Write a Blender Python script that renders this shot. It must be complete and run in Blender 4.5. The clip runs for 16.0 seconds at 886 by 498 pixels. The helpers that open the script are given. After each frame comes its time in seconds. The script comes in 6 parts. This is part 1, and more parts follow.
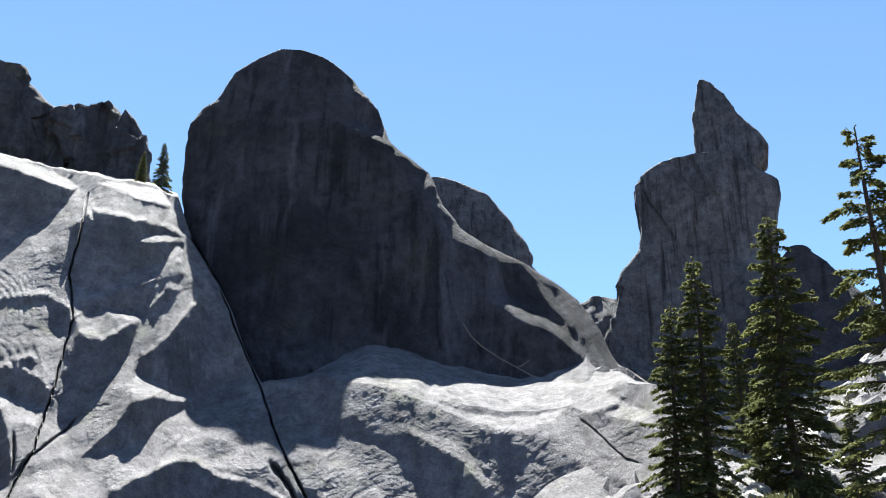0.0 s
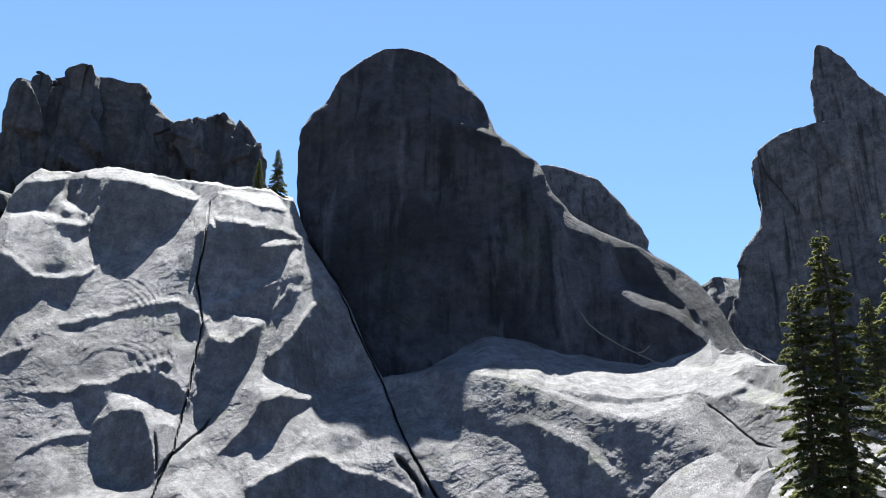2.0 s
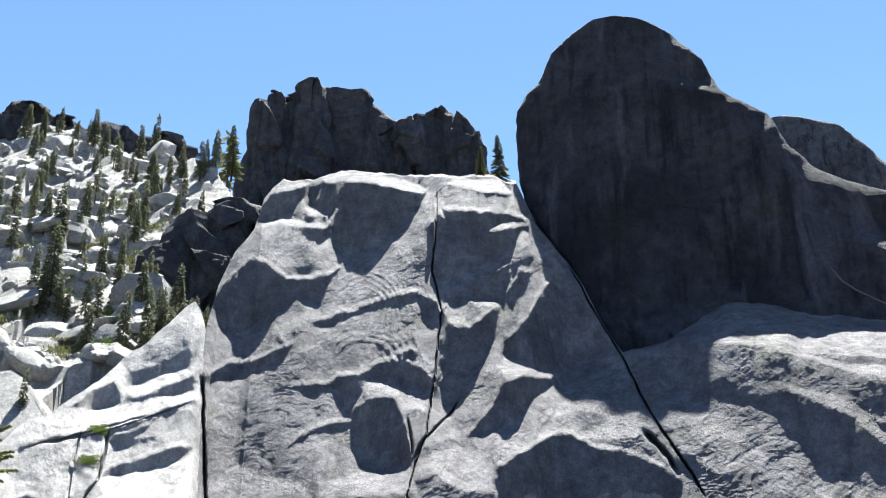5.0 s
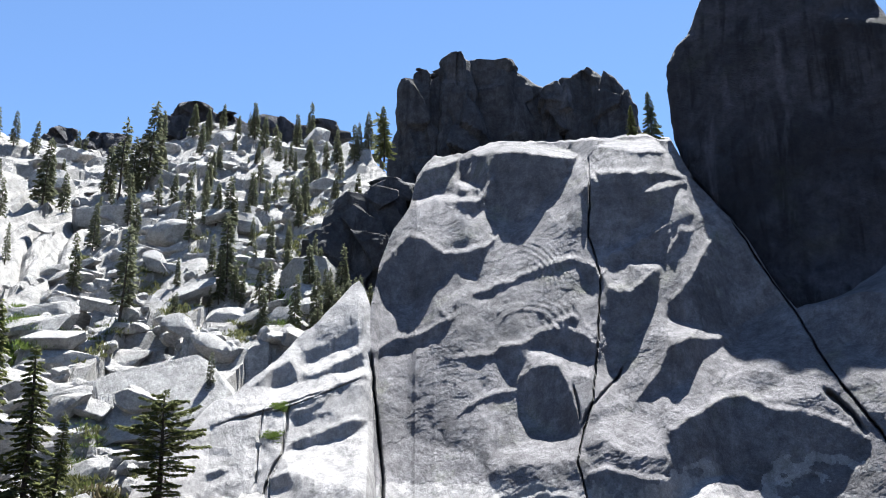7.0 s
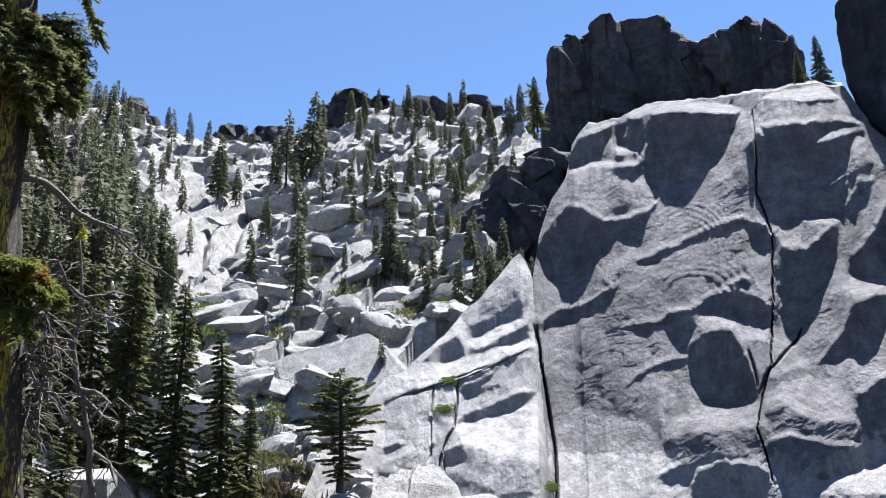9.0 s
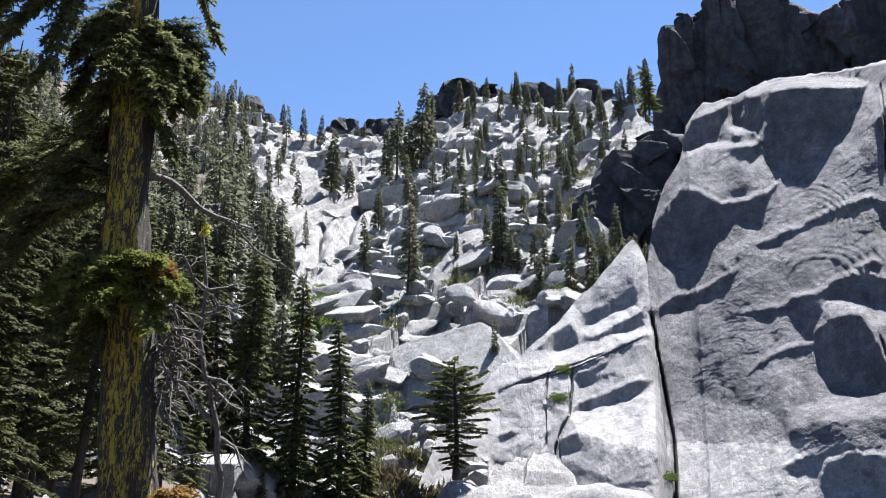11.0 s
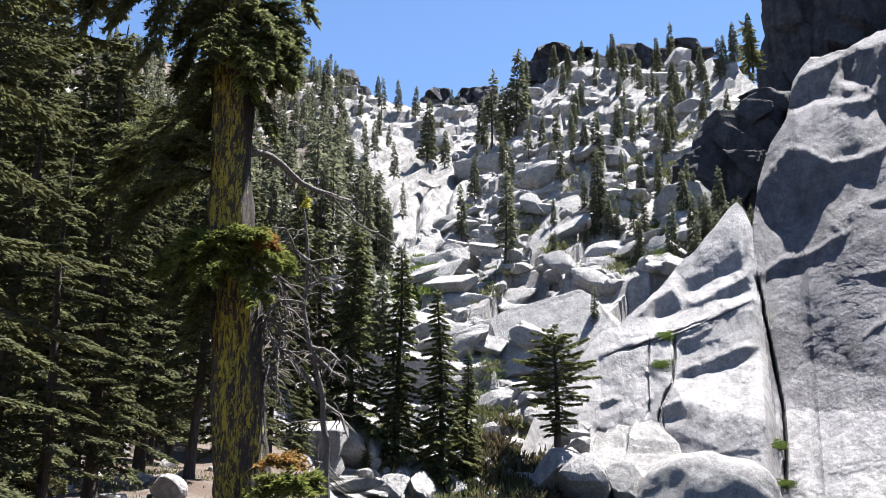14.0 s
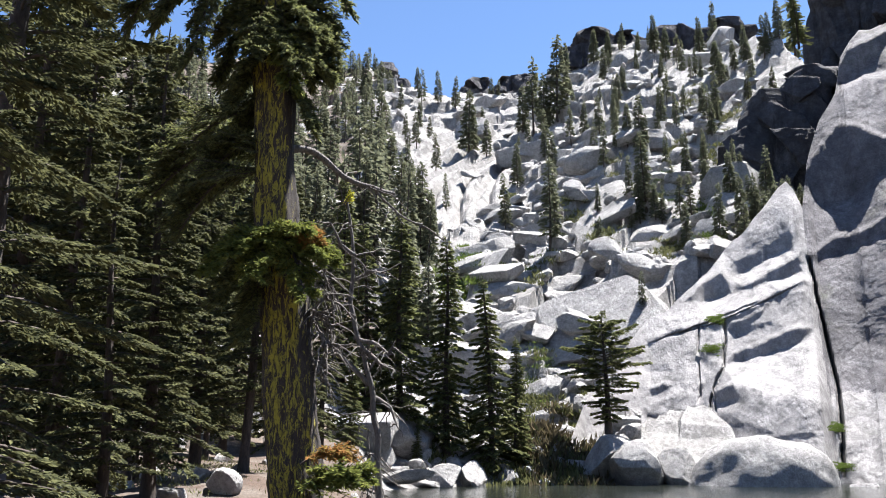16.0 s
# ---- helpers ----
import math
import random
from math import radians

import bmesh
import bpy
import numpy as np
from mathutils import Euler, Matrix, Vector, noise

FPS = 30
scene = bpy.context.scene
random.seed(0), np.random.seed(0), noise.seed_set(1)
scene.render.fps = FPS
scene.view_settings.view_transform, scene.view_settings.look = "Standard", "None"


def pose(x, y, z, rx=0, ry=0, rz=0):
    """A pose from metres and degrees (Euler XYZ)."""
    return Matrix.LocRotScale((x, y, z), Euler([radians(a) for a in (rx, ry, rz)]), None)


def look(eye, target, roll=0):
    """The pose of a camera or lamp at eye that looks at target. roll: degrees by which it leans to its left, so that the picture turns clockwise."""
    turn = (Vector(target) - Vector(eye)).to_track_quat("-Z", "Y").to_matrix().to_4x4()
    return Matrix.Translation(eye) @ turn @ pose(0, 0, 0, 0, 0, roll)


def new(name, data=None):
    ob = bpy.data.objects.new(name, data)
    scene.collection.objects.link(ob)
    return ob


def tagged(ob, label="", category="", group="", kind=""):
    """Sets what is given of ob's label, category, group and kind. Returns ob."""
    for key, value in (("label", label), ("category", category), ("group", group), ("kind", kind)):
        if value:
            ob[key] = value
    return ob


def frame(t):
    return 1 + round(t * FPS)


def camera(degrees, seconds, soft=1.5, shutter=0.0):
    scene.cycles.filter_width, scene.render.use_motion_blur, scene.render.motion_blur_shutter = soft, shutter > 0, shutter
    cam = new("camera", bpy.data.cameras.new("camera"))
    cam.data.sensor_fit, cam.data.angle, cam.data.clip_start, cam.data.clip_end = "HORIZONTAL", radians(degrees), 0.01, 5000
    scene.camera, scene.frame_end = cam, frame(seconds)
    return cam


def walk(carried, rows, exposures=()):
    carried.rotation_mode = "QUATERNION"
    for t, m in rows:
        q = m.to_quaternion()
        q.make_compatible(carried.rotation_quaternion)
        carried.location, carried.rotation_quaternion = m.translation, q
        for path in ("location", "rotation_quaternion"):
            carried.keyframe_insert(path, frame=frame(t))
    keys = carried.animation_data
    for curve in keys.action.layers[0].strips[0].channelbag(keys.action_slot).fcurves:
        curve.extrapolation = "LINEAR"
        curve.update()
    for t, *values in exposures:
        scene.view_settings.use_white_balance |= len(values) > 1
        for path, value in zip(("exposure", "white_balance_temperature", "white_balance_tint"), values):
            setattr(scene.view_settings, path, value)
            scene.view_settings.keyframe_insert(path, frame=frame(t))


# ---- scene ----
cam = camera(53.0, 16.0, soft=0.9)
EYE = 2.0          # eye over the lake's water, which lies at z = 0
TURNS = [          # seconds, tilt, lean, bearing of the hand-held turn on the spot
    (0, 112.24, -0.25, -0.10),
    (0.5, 112.13, -0.11, 1.76),
    (1, 111.95, 0.15, 3.78),
    (1.5, 111.68, 0.07, 5.91),
    (2, 111.66, -0.08, 7.76),
    (2.5, 111.64, -0.10, 9.71),
    (3, 111.53, -0.11, 11.56),
    (3.5, 111.33, -0.31, 13.57),
    (4, 111.08, -0.40, 16.45),
    (4.5, 110.66, -0.31, 19.96),
    (5, 110.25, -0.21, 23.35),
    (5.2, 110.08, -0.15, 24.70),
    (7.3, 107.98, 0.27, 35.55),
    (7.5, 107.78, 0.43, 36.64),
    (8, 107.29, 0.72, 39.52),
    (8.5, 106.97, 0.07, 42.02),
    (9, 106.56, 0.29, 44.83),
    (9.5, 106.22, 0.36, 46.64),
    (10, 105.94, 0.23, 48.38),
    (10.2, 105.84, 0.09, 49.07),
    (12.3, 105.58, -1.21, 56.17),
    (12.5, 105.37, -1.16, 56.58),
    (13, 104.75, -0.95, 57.36),
    (13.5, 104.20, -0.85, 57.93),
    (14, 103.69, -1.01, 58.38),
    (14.5, 103.29, -0.90, 58.91),
    (15, 102.97, -0.71, 59.61),
    (15.5, 102.92, -0.53, 60.29),
    (16, 103.03, 0.00, 61.56),
]
walk(cam, [(t, pose(0, 0, EYE, rx, ry, rz)) for t, rx, ry, rz in TURNS],
     exposures=[(0, 2.43, 6290, 4), (3, 2.35, 6180, 4), (5, 2.38, 6240, 4), (7.5, 2.12, 6040, 8), (10, 2.0, 5960, 10), (12.5, 2.12, 6130, 11), (16, 2.18, 6220, 11)])

# ---- light ----
SUN_B, SUN_E = 12.0, 67.0      # bearing (left of +Y) and height of the sun
world = bpy.data.worlds.new("sky")
scene.world = world
world.use_nodes = True
wn = world.node_tree.nodes
sky = wn.new("ShaderNodeTexSky")
sky.sky_type, sky.sun_disc = "NISHITA", False
sky.sun_elevation, sky.sun_rotation = radians(SUN_E), radians(-SUN_B)
sky.altitude, sky.air_density, sky.dust_density, sky.ozone_density = 1900, 1.0, 0.12, 4.0
wn["Background"].inputs["Strength"].default_value = 0.05
world.node_tree.links.new(sky.outputs[0], wn["Background"].inputs["Color"])
lamp = bpy.data.lights.new("sun", "SUN")
lamp.energy, lamp.angle, lamp.color = 5.0, radians(0.5), (1.0, 0.96, 0.905)
sun_ob = new("sun", lamp)
far = Vector((-math.sin(radians(SUN_B)) * math.cos(radians(SUN_E)), math.cos(radians(SUN_B)) * math.cos(radians(SUN_E)), math.sin(radians(SUN_E))))
sun_ob.matrix_world = look(far * 300, (0, 0, 0))


# ---- materials ----
def material(name):
    m = bpy.data.materials.new(name)
    m.use_nodes = True
    nt = m.node_tree
    return m, nt, nt.nodes["Principled BSDF"]


def node(nt, kind, **values):
    n = nt.nodes.new(kind)
    for key, value in values.items():
        n.inputs[key.replace("_", " ")].default_value = value
    return n


def noise_tex(nt, vec, scale, detail=6.0, rough=0.6, warp=0.0):
    n = node(nt, "ShaderNodeTexNoise", Scale=scale, Detail=detail, Roughness=rough, Distortion=warp)
    nt.links.new(vec, n.inputs["Vector"])
    return n.outputs["Fac"]


def ramp(nt, fac, stops):
    n = nt.nodes.new("ShaderNodeValToRGB")
    els = n.color_ramp.elements
    while len(els) < len(stops):
        els.new(0.5)
    for el, (pos, col) in zip(els, stops):
        el.position = pos
        el.color = (*col, 1) if isinstance(col, tuple) else (col, col, col, 1)
    nt.links.new(fac, n.inputs["Fac"])
    return n.outputs["Color"]


def blend(nt, mode, fac, a, b):
    n = nt.nodes.new("ShaderNodeMix")
    n.data_type, n.blend_type = "RGBA", mode
    for socket, v in ((n.inputs[0], fac), (n.inputs[6], a), (n.inputs[7], b)):
        if isinstance(v, (int, float)):
            socket.default_value = v
        elif isinstance(v, tuple):
            socket.default_value = (*v, 1)
        else:
            nt.links.new(v, socket)
    return n.outputs[2]


def coords(nt, stretch=(1, 1, 1)):
    tc = nt.nodes.new("ShaderNodeNewGeometry")
    mp = nt.nodes.new("ShaderNodeMapping")
    mp.inputs["Scale"].default_value = stretch
    nt.links.new(tc.outputs["Position"], mp.inputs["Vector"])
    return mp.outputs["Vector"]


def turned(nt, bearing, tilt, stretch):
    """Coordinates turned to a bearing and tilted, for grain that runs aslant over a rock face."""
    v = nt.nodes.new("ShaderNodeNewGeometry").outputs["Position"]
    for rot, scale in (((0, 0, radians(-bearing)), (1, 1, 1)), ((0, radians(tilt), 0), (1, 1, 1)), ((0, 0, 0), stretch)):
        mp = nt.nodes.new("ShaderNodeMapping")
        mp.inputs["Rotation"].default_value = rot
        mp.inputs["Scale"].default_value = scale
        nt.links.new(v, mp.inputs["Vector"])
        v = mp.outputs["Vector"]
    return v


def granite(name, light, dark, stain, streak=0.5, patch=0.5, scale=1.0, bump=0.6, green=0.0, wash=0.0, grain=0.0, fall=0.55, mottle=1.0):
    """Weathered granite: mottled grey, black water streaks, lichen patches, coarse grain."""
    m, nt, bsdf = material(name)
    v = coords(nt)
    big = noise_tex(nt, v, 0.09 * scale, 5, 0.6, 0.6)
    mid = noise_tex(nt, v, 0.7 * scale, 8, 0.65)
    fine = noise_tex(nt, v, 7.0 * scale, 8, 0.75)
    runs = noise_tex(nt, coords(nt, (fall, fall, 0.05)), 1.0 * scale, 6, 0.6, 0.3)
    col = blend(nt, "MIX", ramp(nt, mid, [(0.3, 0.0), (0.7, 1.0)]), dark, light)
    col = blend(nt, "MIX", ramp(nt, big, [(0.5 - 0.1 * patch, 0.0), (0.62, 0.75 * patch)]), col, stain)
    col = blend(nt, "MIX", ramp(nt, runs, [(0.52, 0.0), (0.68, streak)]), col, tuple(c * 0.42 for c in dark))
    if wash:
        pale = noise_tex(nt, coords(nt, (0.4, 0.4, 0.07)), 0.8 * scale, 7, 0.65, 0.5)
        col = blend(nt, "MIX", ramp(nt, pale, [(0.55, 0.0), (0.72, wash)]), col, tuple(c * 1.9 for c in light))
    if green:
        moss = noise_tex(nt, v, 0.16 * scale, 6, 0.7)
        col = blend(nt, "MIX", ramp(nt, moss, [(0.56, 0.0), (0.7, green)]), col, (0.16, 0.17, 0.09))
    pits = noise_tex(nt, v, 2.3 * scale, 7, 0.7, 0.3)
    col = blend(nt, "OVERLAY", 0.45 * mottle, col, ramp(nt, pits, [(0.3, 0.2), (0.7, 0.8)]))
    col = blend(nt, "OVERLAY", 0.6 * mottle, col, ramp(nt, fine, [(0.25, 0.15), (0.75, 0.85)]))
    nt.links.new(col, bsdf.inputs["Base Color"])
    bsdf.inputs["Roughness"].default_value = 0.88
    bsdf.inputs["Specular IOR Level"].default_value = 0.25
    last = None
    heights = [(mid, 0.5), (pits, 0.9), (fine, 0.4)]
    if grain:
        for tilt, size in ((28, 0.7), (-38, 1.3)):
            lines = noise_tex(nt, turned(nt, 27, tilt, (0.2 * size, 0.2 * size, 0.9 * size)), 1.0, 8, 0.68, 1.6)
            heights.append((lines, grain))
    for height, dist in heights:
        bp = node(nt, "ShaderNodeBump", Strength=bump, Distance=dist)
        nt.links.new(height, bp.inputs["Height"])
        if last:
            nt.links.new(last.outputs["Normal"], bp.inputs["Normal"])
        last = bp
    nt.links.new(last.outputs["Normal"], bsdf.inputs["Normal"])
    return m


def foliage(name, light, dark, glow=0.35):
    m, nt, bsdf = material(name)
    geo = nt.nodes.new("ShaderNodeNewGeometry")
    col = ramp(nt, geo.outputs["Random Per Island"], [(0.0, dark), (0.55, tuple((a + b) / 2 for a, b in zip(light, dark))), (1.0, light)])
    nt.links.new(col, bsdf.inputs["Base Color"])
    bsdf.inputs["Roughness"].default_value = 0.85
    bsdf.inputs["Specular IOR Level"].default_value = 0.06
    tr = nt.nodes.new("ShaderNodeBsdfTranslucent")
    nt.links.new(col, tr.inputs["Color"])
    mix = node(nt, "ShaderNodeMixShader", Fac=glow)
    nt.links.new(bsdf.outputs[0], mix.inputs[1])
    nt.links.new(tr.outputs[0], mix.inputs[2])
    nt.links.new(mix.outputs[0], nt.nodes["Material Output"].inputs["Surface"])
    return m


def bark_like(name, light, dark, patch=None, amount=0.0, scale=1.0):
    """Furrowed bark or bleached wood, with lichen patches on it if given."""
    m, nt, bsdf = material(name)
    furrow = noise_tex(nt, coords(nt, (16 * scale, 16 * scale, 4.5 * scale)), 1.0, 9, 0.75, 0.6)
    col = ramp(nt, furrow, [(0.35, dark), (0.65, light)])
    height = furrow
    if patch:
        spots = noise_tex(nt, coords(nt, (24 * scale, 24 * scale, 6 * scale)), 1.0, 10, 0.8, 0.8)
        # lichen keeps to the sheltered south side
        geo = nt.nodes.new("ShaderNodeNewGeometry")
        dot = nt.nodes.new("ShaderNodeVectorMath")
        dot.operation = "DOT_PRODUCT"
        dot.inputs[1].default_value = (0.8, -0.6, 0.0)
        nt.links.new(geo.outputs["Normal"], dot.inputs[0])
        gain = node(nt, "ShaderNodeMath")
        gain.operation = "MULTIPLY_ADD"
        nt.links.new(dot.outputs["Value"], gain.inputs[0])
        gain.inputs[1].default_value = 0.12
        nt.links.new(spots, gain.inputs[2])
        cover = ramp(nt, gain.outputs[0], [(0.70 - 0.25 * amount, 0.0), (0.75 - 0.25 * amount, 1.0)])
        shade = noise_tex(nt, coords(nt), 22 * scale, 6, 0.7)
        col = blend(nt, "MIX", cover, col, ramp(nt, shade, [(0.3, tuple(c * 0.45 for c in patch)), (0.7, patch)]))
    nt.links.new(col, bsdf.inputs["Base Color"])
    bsdf.inputs["Roughness"].default_value = 0.9
    bump = node(nt, "ShaderNodeBump", Strength=0.9, Distance=0.04)
    nt.links.new(height, bump.inputs["Height"])
    nt.links.new(bump.outputs["Normal"], bsdf.inputs["Normal"])
    return m


def soil_mat():
    m, nt, bsdf = material("forest_floor")
    v = coords(nt)
    a, b, c = noise_tex(nt, v, 0.35, 6, 0.65), noise_tex(nt, v, 3.0, 8, 0.7), noise_tex(nt, v, 14, 6, 0.7)
    col = blend(nt, "MIX", ramp(nt, a, [(0.42, 0.0), (0.6, 1.0)]), (0.06, 0.038, 0.025), (0.1, 0.082, 0.066))
    col = blend(nt, "MIX", ramp(nt, b, [(0.5, 0.0), (0.62, 0.8)]), col, (0.055, 0.032, 0.02))
    col = blend(nt, "OVERLAY", 0.6, col, ramp(nt, c, [(0.3, 0.15), (0.7, 0.85)]))
    nt.links.new(col, bsdf.inputs["Base Color"])
    bsdf.inputs["Roughness"].default_value = 0.95
    bump = node(nt, "ShaderNodeBump", Strength=0.8, Distance=0.08)
    nt.links.new(b, bump.inputs["Height"])
    nt.links.new(bump.outputs["Normal"], bsdf.inputs["Normal"])
    return m


def water_mat():
    m, nt, bsdf = material("lake_water")
    tint = noise_tex(nt, coords(nt), 0.05, 3, 0.5)
    nt.links.new(ramp(nt, tint, [(0.3, (0.012, 0.014, 0.011)), (0.7, (0.02, 0.023, 0.019))]), bsdf.inputs["Base Color"])
    bsdf.inputs["Roughness"].default_value = 0.08
    bsdf.inputs["Specular IOR Level"].default_value = 0.3
    bsdf.inputs["IOR"].default_value = 1.33
    rip = noise_tex(nt, coords(nt, (0.9, 2.2, 1)), 1.4, 5, 0.6, 0.3)
    bump = node(nt, "ShaderNodeBump", Strength=0.25, Distance=0.1)
    nt.links.new(rip, bump.inputs["Height"])
    nt.links.new(bump.outputs["Normal"], bsdf.inputs["Normal"])
    return m


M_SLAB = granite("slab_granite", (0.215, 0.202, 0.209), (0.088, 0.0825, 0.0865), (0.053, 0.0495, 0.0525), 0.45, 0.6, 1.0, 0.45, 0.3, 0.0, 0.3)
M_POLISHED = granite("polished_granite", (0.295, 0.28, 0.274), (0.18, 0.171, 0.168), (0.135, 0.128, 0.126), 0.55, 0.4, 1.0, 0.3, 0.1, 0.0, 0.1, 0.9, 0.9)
# dark-stained rock; the shade of dome, mound and crags, with its blue, is put in
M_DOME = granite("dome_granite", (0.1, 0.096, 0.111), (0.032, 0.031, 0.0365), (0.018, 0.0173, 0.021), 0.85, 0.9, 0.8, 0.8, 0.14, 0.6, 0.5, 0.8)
# shade on the towers and the gully wall is put into this darker colour
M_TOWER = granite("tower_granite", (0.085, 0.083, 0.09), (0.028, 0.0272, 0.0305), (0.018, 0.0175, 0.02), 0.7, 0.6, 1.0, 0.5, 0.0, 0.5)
M_PALE = granite("pale_granite", (0.16, 0.156, 0.165), (0.046, 0.045, 0.049), (0.024, 0.0235, 0.026), 0.95, 0.5, 1.2, 0.5, 0.0, 0.4, 0.0, 1.3)
M_CIRQUE = granite("cirque_granite", (0.41, 0.392, 0.375), (0.19, 0.181, 0.174), (0.17, 0.158, 0.142), 0.4, 0.4, 1.0, 0.6)
M_BOULDER = granite("boulder_granite", (0.48, 0.46, 0.442), (0.25, 0.24, 0.233), (0.2, 0.195, 0.19), 0.25, 0.4, 1.6, 0.6)
M_SOIL = soil_mat()
M_WATER = water_mat()
M_FIR = foliage("fir_needles", (0.19, 0.2, 0.075), (0.058, 0.068, 0.038), 0.45)
# haze of the distance is put into these lighter, greyer needles
M_FIR_FAR = foliage("far_needles", (0.185, 0.19, 0.115), (0.078, 0.086, 0.06), 0.38)
M_FIR_SUN = foliage("hemlock_needles", (0.15, 0.153, 0.056), (0.05, 0.06, 0.028), 0.34)
M_FIR_NEAR = foliage("near_needles", (0.125, 0.127, 0.055), (0.042, 0.047, 0.028), 0.38)
M_SHRUB = foliage("shrub_leaves", (0.17, 0.17, 0.07), (0.06, 0.065, 0.03), 0.3)
M_GRASS = foliage("alpine_grass", (0.15, 0.2, 0.045), (0.08, 0.11, 0.03), 0.3)
M_BARK = bark_like("bark", (0.085, 0.064, 0.05), (0.022, 0.017, 0.014))
M_LICHEN_BARK = bark_like("lichen_bark", (0.055, 0.041, 0.032), (0.009, 0.007, 0.0055), (0.37, 0.32, 0.035), 0.4)
M_DEAD = bark_like("bleached_wood", (0.2, 0.18, 0.16), (0.045, 0.038, 0.033), None, 0, 2.0)
M_TUFT = foliage("wolf_lichen", (0.5, 0.48, 0.06), (0.25, 0.24, 0.03), 0.2)
M_RUST = foliage("rusty_needles", (0.28, 0.12, 0.04), (0.17, 0.14, 0.04), 0.3)
# yellow-green tufts; on the upper boughs this colour stands in for sunlight
M_LIME = foliage("yellow_green_needles", (0.2, 0.215, 0.05), (0.08, 0.1, 0.03), 0.35)


# ---- numeric helpers ----
LATTICE = np.random.RandomState(7).rand(48, 48, 48)


def lump(p):
    """Smooth 3D noise of about -1 to 1 for an array of points, one lattice cell a unit."""
    i = np.floor(p).astype(int)
    f = p - i
    f = f * f * (3 - 2 * f)
    i0, i1 = i % 48, (i + 1) % 48
    out = 0
    for a in (0, 1):
        for b in (0, 1):
            for c in (0, 1):
                w = (f[..., 0] if a else 1 - f[..., 0]) * (f[..., 1] if b else 1 - f[..., 1]) * (f[..., 2] if c else 1 - f[..., 2])
                out = out + w * LATTICE[(i1 if a else i0)[..., 0], (i1 if b else i0)[..., 1], (i1 if c else i0)[..., 2]]
    return out * 2 - 1


def layered(p, octaves=4, gain=0.5):
    out, amp = 0, 1.0
    for _ in range(octaves):
        out = out + amp * lump(p)
        p, amp = p * 2.03 + 11.3, amp * gain
    return out


def smooth(x):
    x = np.clip(x, 0, 1)
    return x * x * (3 - 2 * x)


def blocks(p, seed=0, tilt=0.35):
    """Broken rock: every cell of a jittered grid is a tilted flat block. Height for 2D points, about -1 to 1."""
    rs = np.random.RandomState(seed + 50)
    jit, lift, tip = rs.rand(64, 64, 2), rs.rand(64, 64) * 2 - 1, rs.randn(64, 64, 2)
    base = np.floor(p).astype(int)
    best, high = np.full(p.shape[:-1], 9e9), np.zeros(p.shape[:-1])
    for dx in (-1, 0, 1):
        for dy in (-1, 0, 1):
            c = base + (dx, dy)
            k = c % 64
            d = p - (c + jit[k[..., 0], k[..., 1]])
            dist = (d ** 2).sum(-1)
            h = lift[k[..., 0], k[..., 1]] + tilt * (d * tip[k[..., 0], k[..., 1]]).sum(-1)
            high = np.where(dist < best, h, high)
            best = np.minimum(best, dist)
    return high


def grid_faces(rows, cols, wrap=False):
    i, j = np.meshgrid(np.arange(rows - 1), np.arange(cols if wrap else cols - 1), indexing="ij")
    k = (j + 1) % cols
    return np.stack([i * cols + j, i * cols + k, (i + 1) * cols + k, (i + 1) * cols + j], -1).reshape(-1, 4)


def mesh_of(name, verts, faces, mats, smooth_faces=True, slots=None):
    """A mesh from arrays of corners and four-sided (or three-sided) faces."""
    verts, faces = np.asarray(verts, np.float32), np.asarray(faces, np.int32)
    n = faces.shape[1]
    me = bpy.data.meshes.new(name)
    me.vertices.add(len(verts))
    me.vertices.foreach_set("co", verts.ravel())
    me.loops.add(faces.size)
    me.loops.foreach_set("vertex_index", faces.ravel())
    me.polygons.add(len(faces))
    me.polygons.foreach_set("loop_start", np.arange(0, faces.size, n, dtype=np.int32))
    me.polygons.foreach_set("use_smooth", np.full(len(faces), smooth_faces))
    for m in mats if isinstance(mats, (list, tuple)) else [mats]:
        me.materials.append(m)
    if slots is not None:
        me.polygons.foreach_set("material_index", np.asarray(slots, np.int32))
    me.update(calc_edges=True)
    me.validate()
    return me


def part(name, me, parent, label=""):
    ob = new(name, me)
    ob.parent = parent
    return tagged(ob, label)


def spot(b, r, z=0.0):
    """Point at bearing b (degrees left of +Y), r metres off."""
    return np.stack([-np.sin(np.radians(b)) * r, np.cos(np.radians(b)) * r, z + 0 * np.asarray(r)], -1)


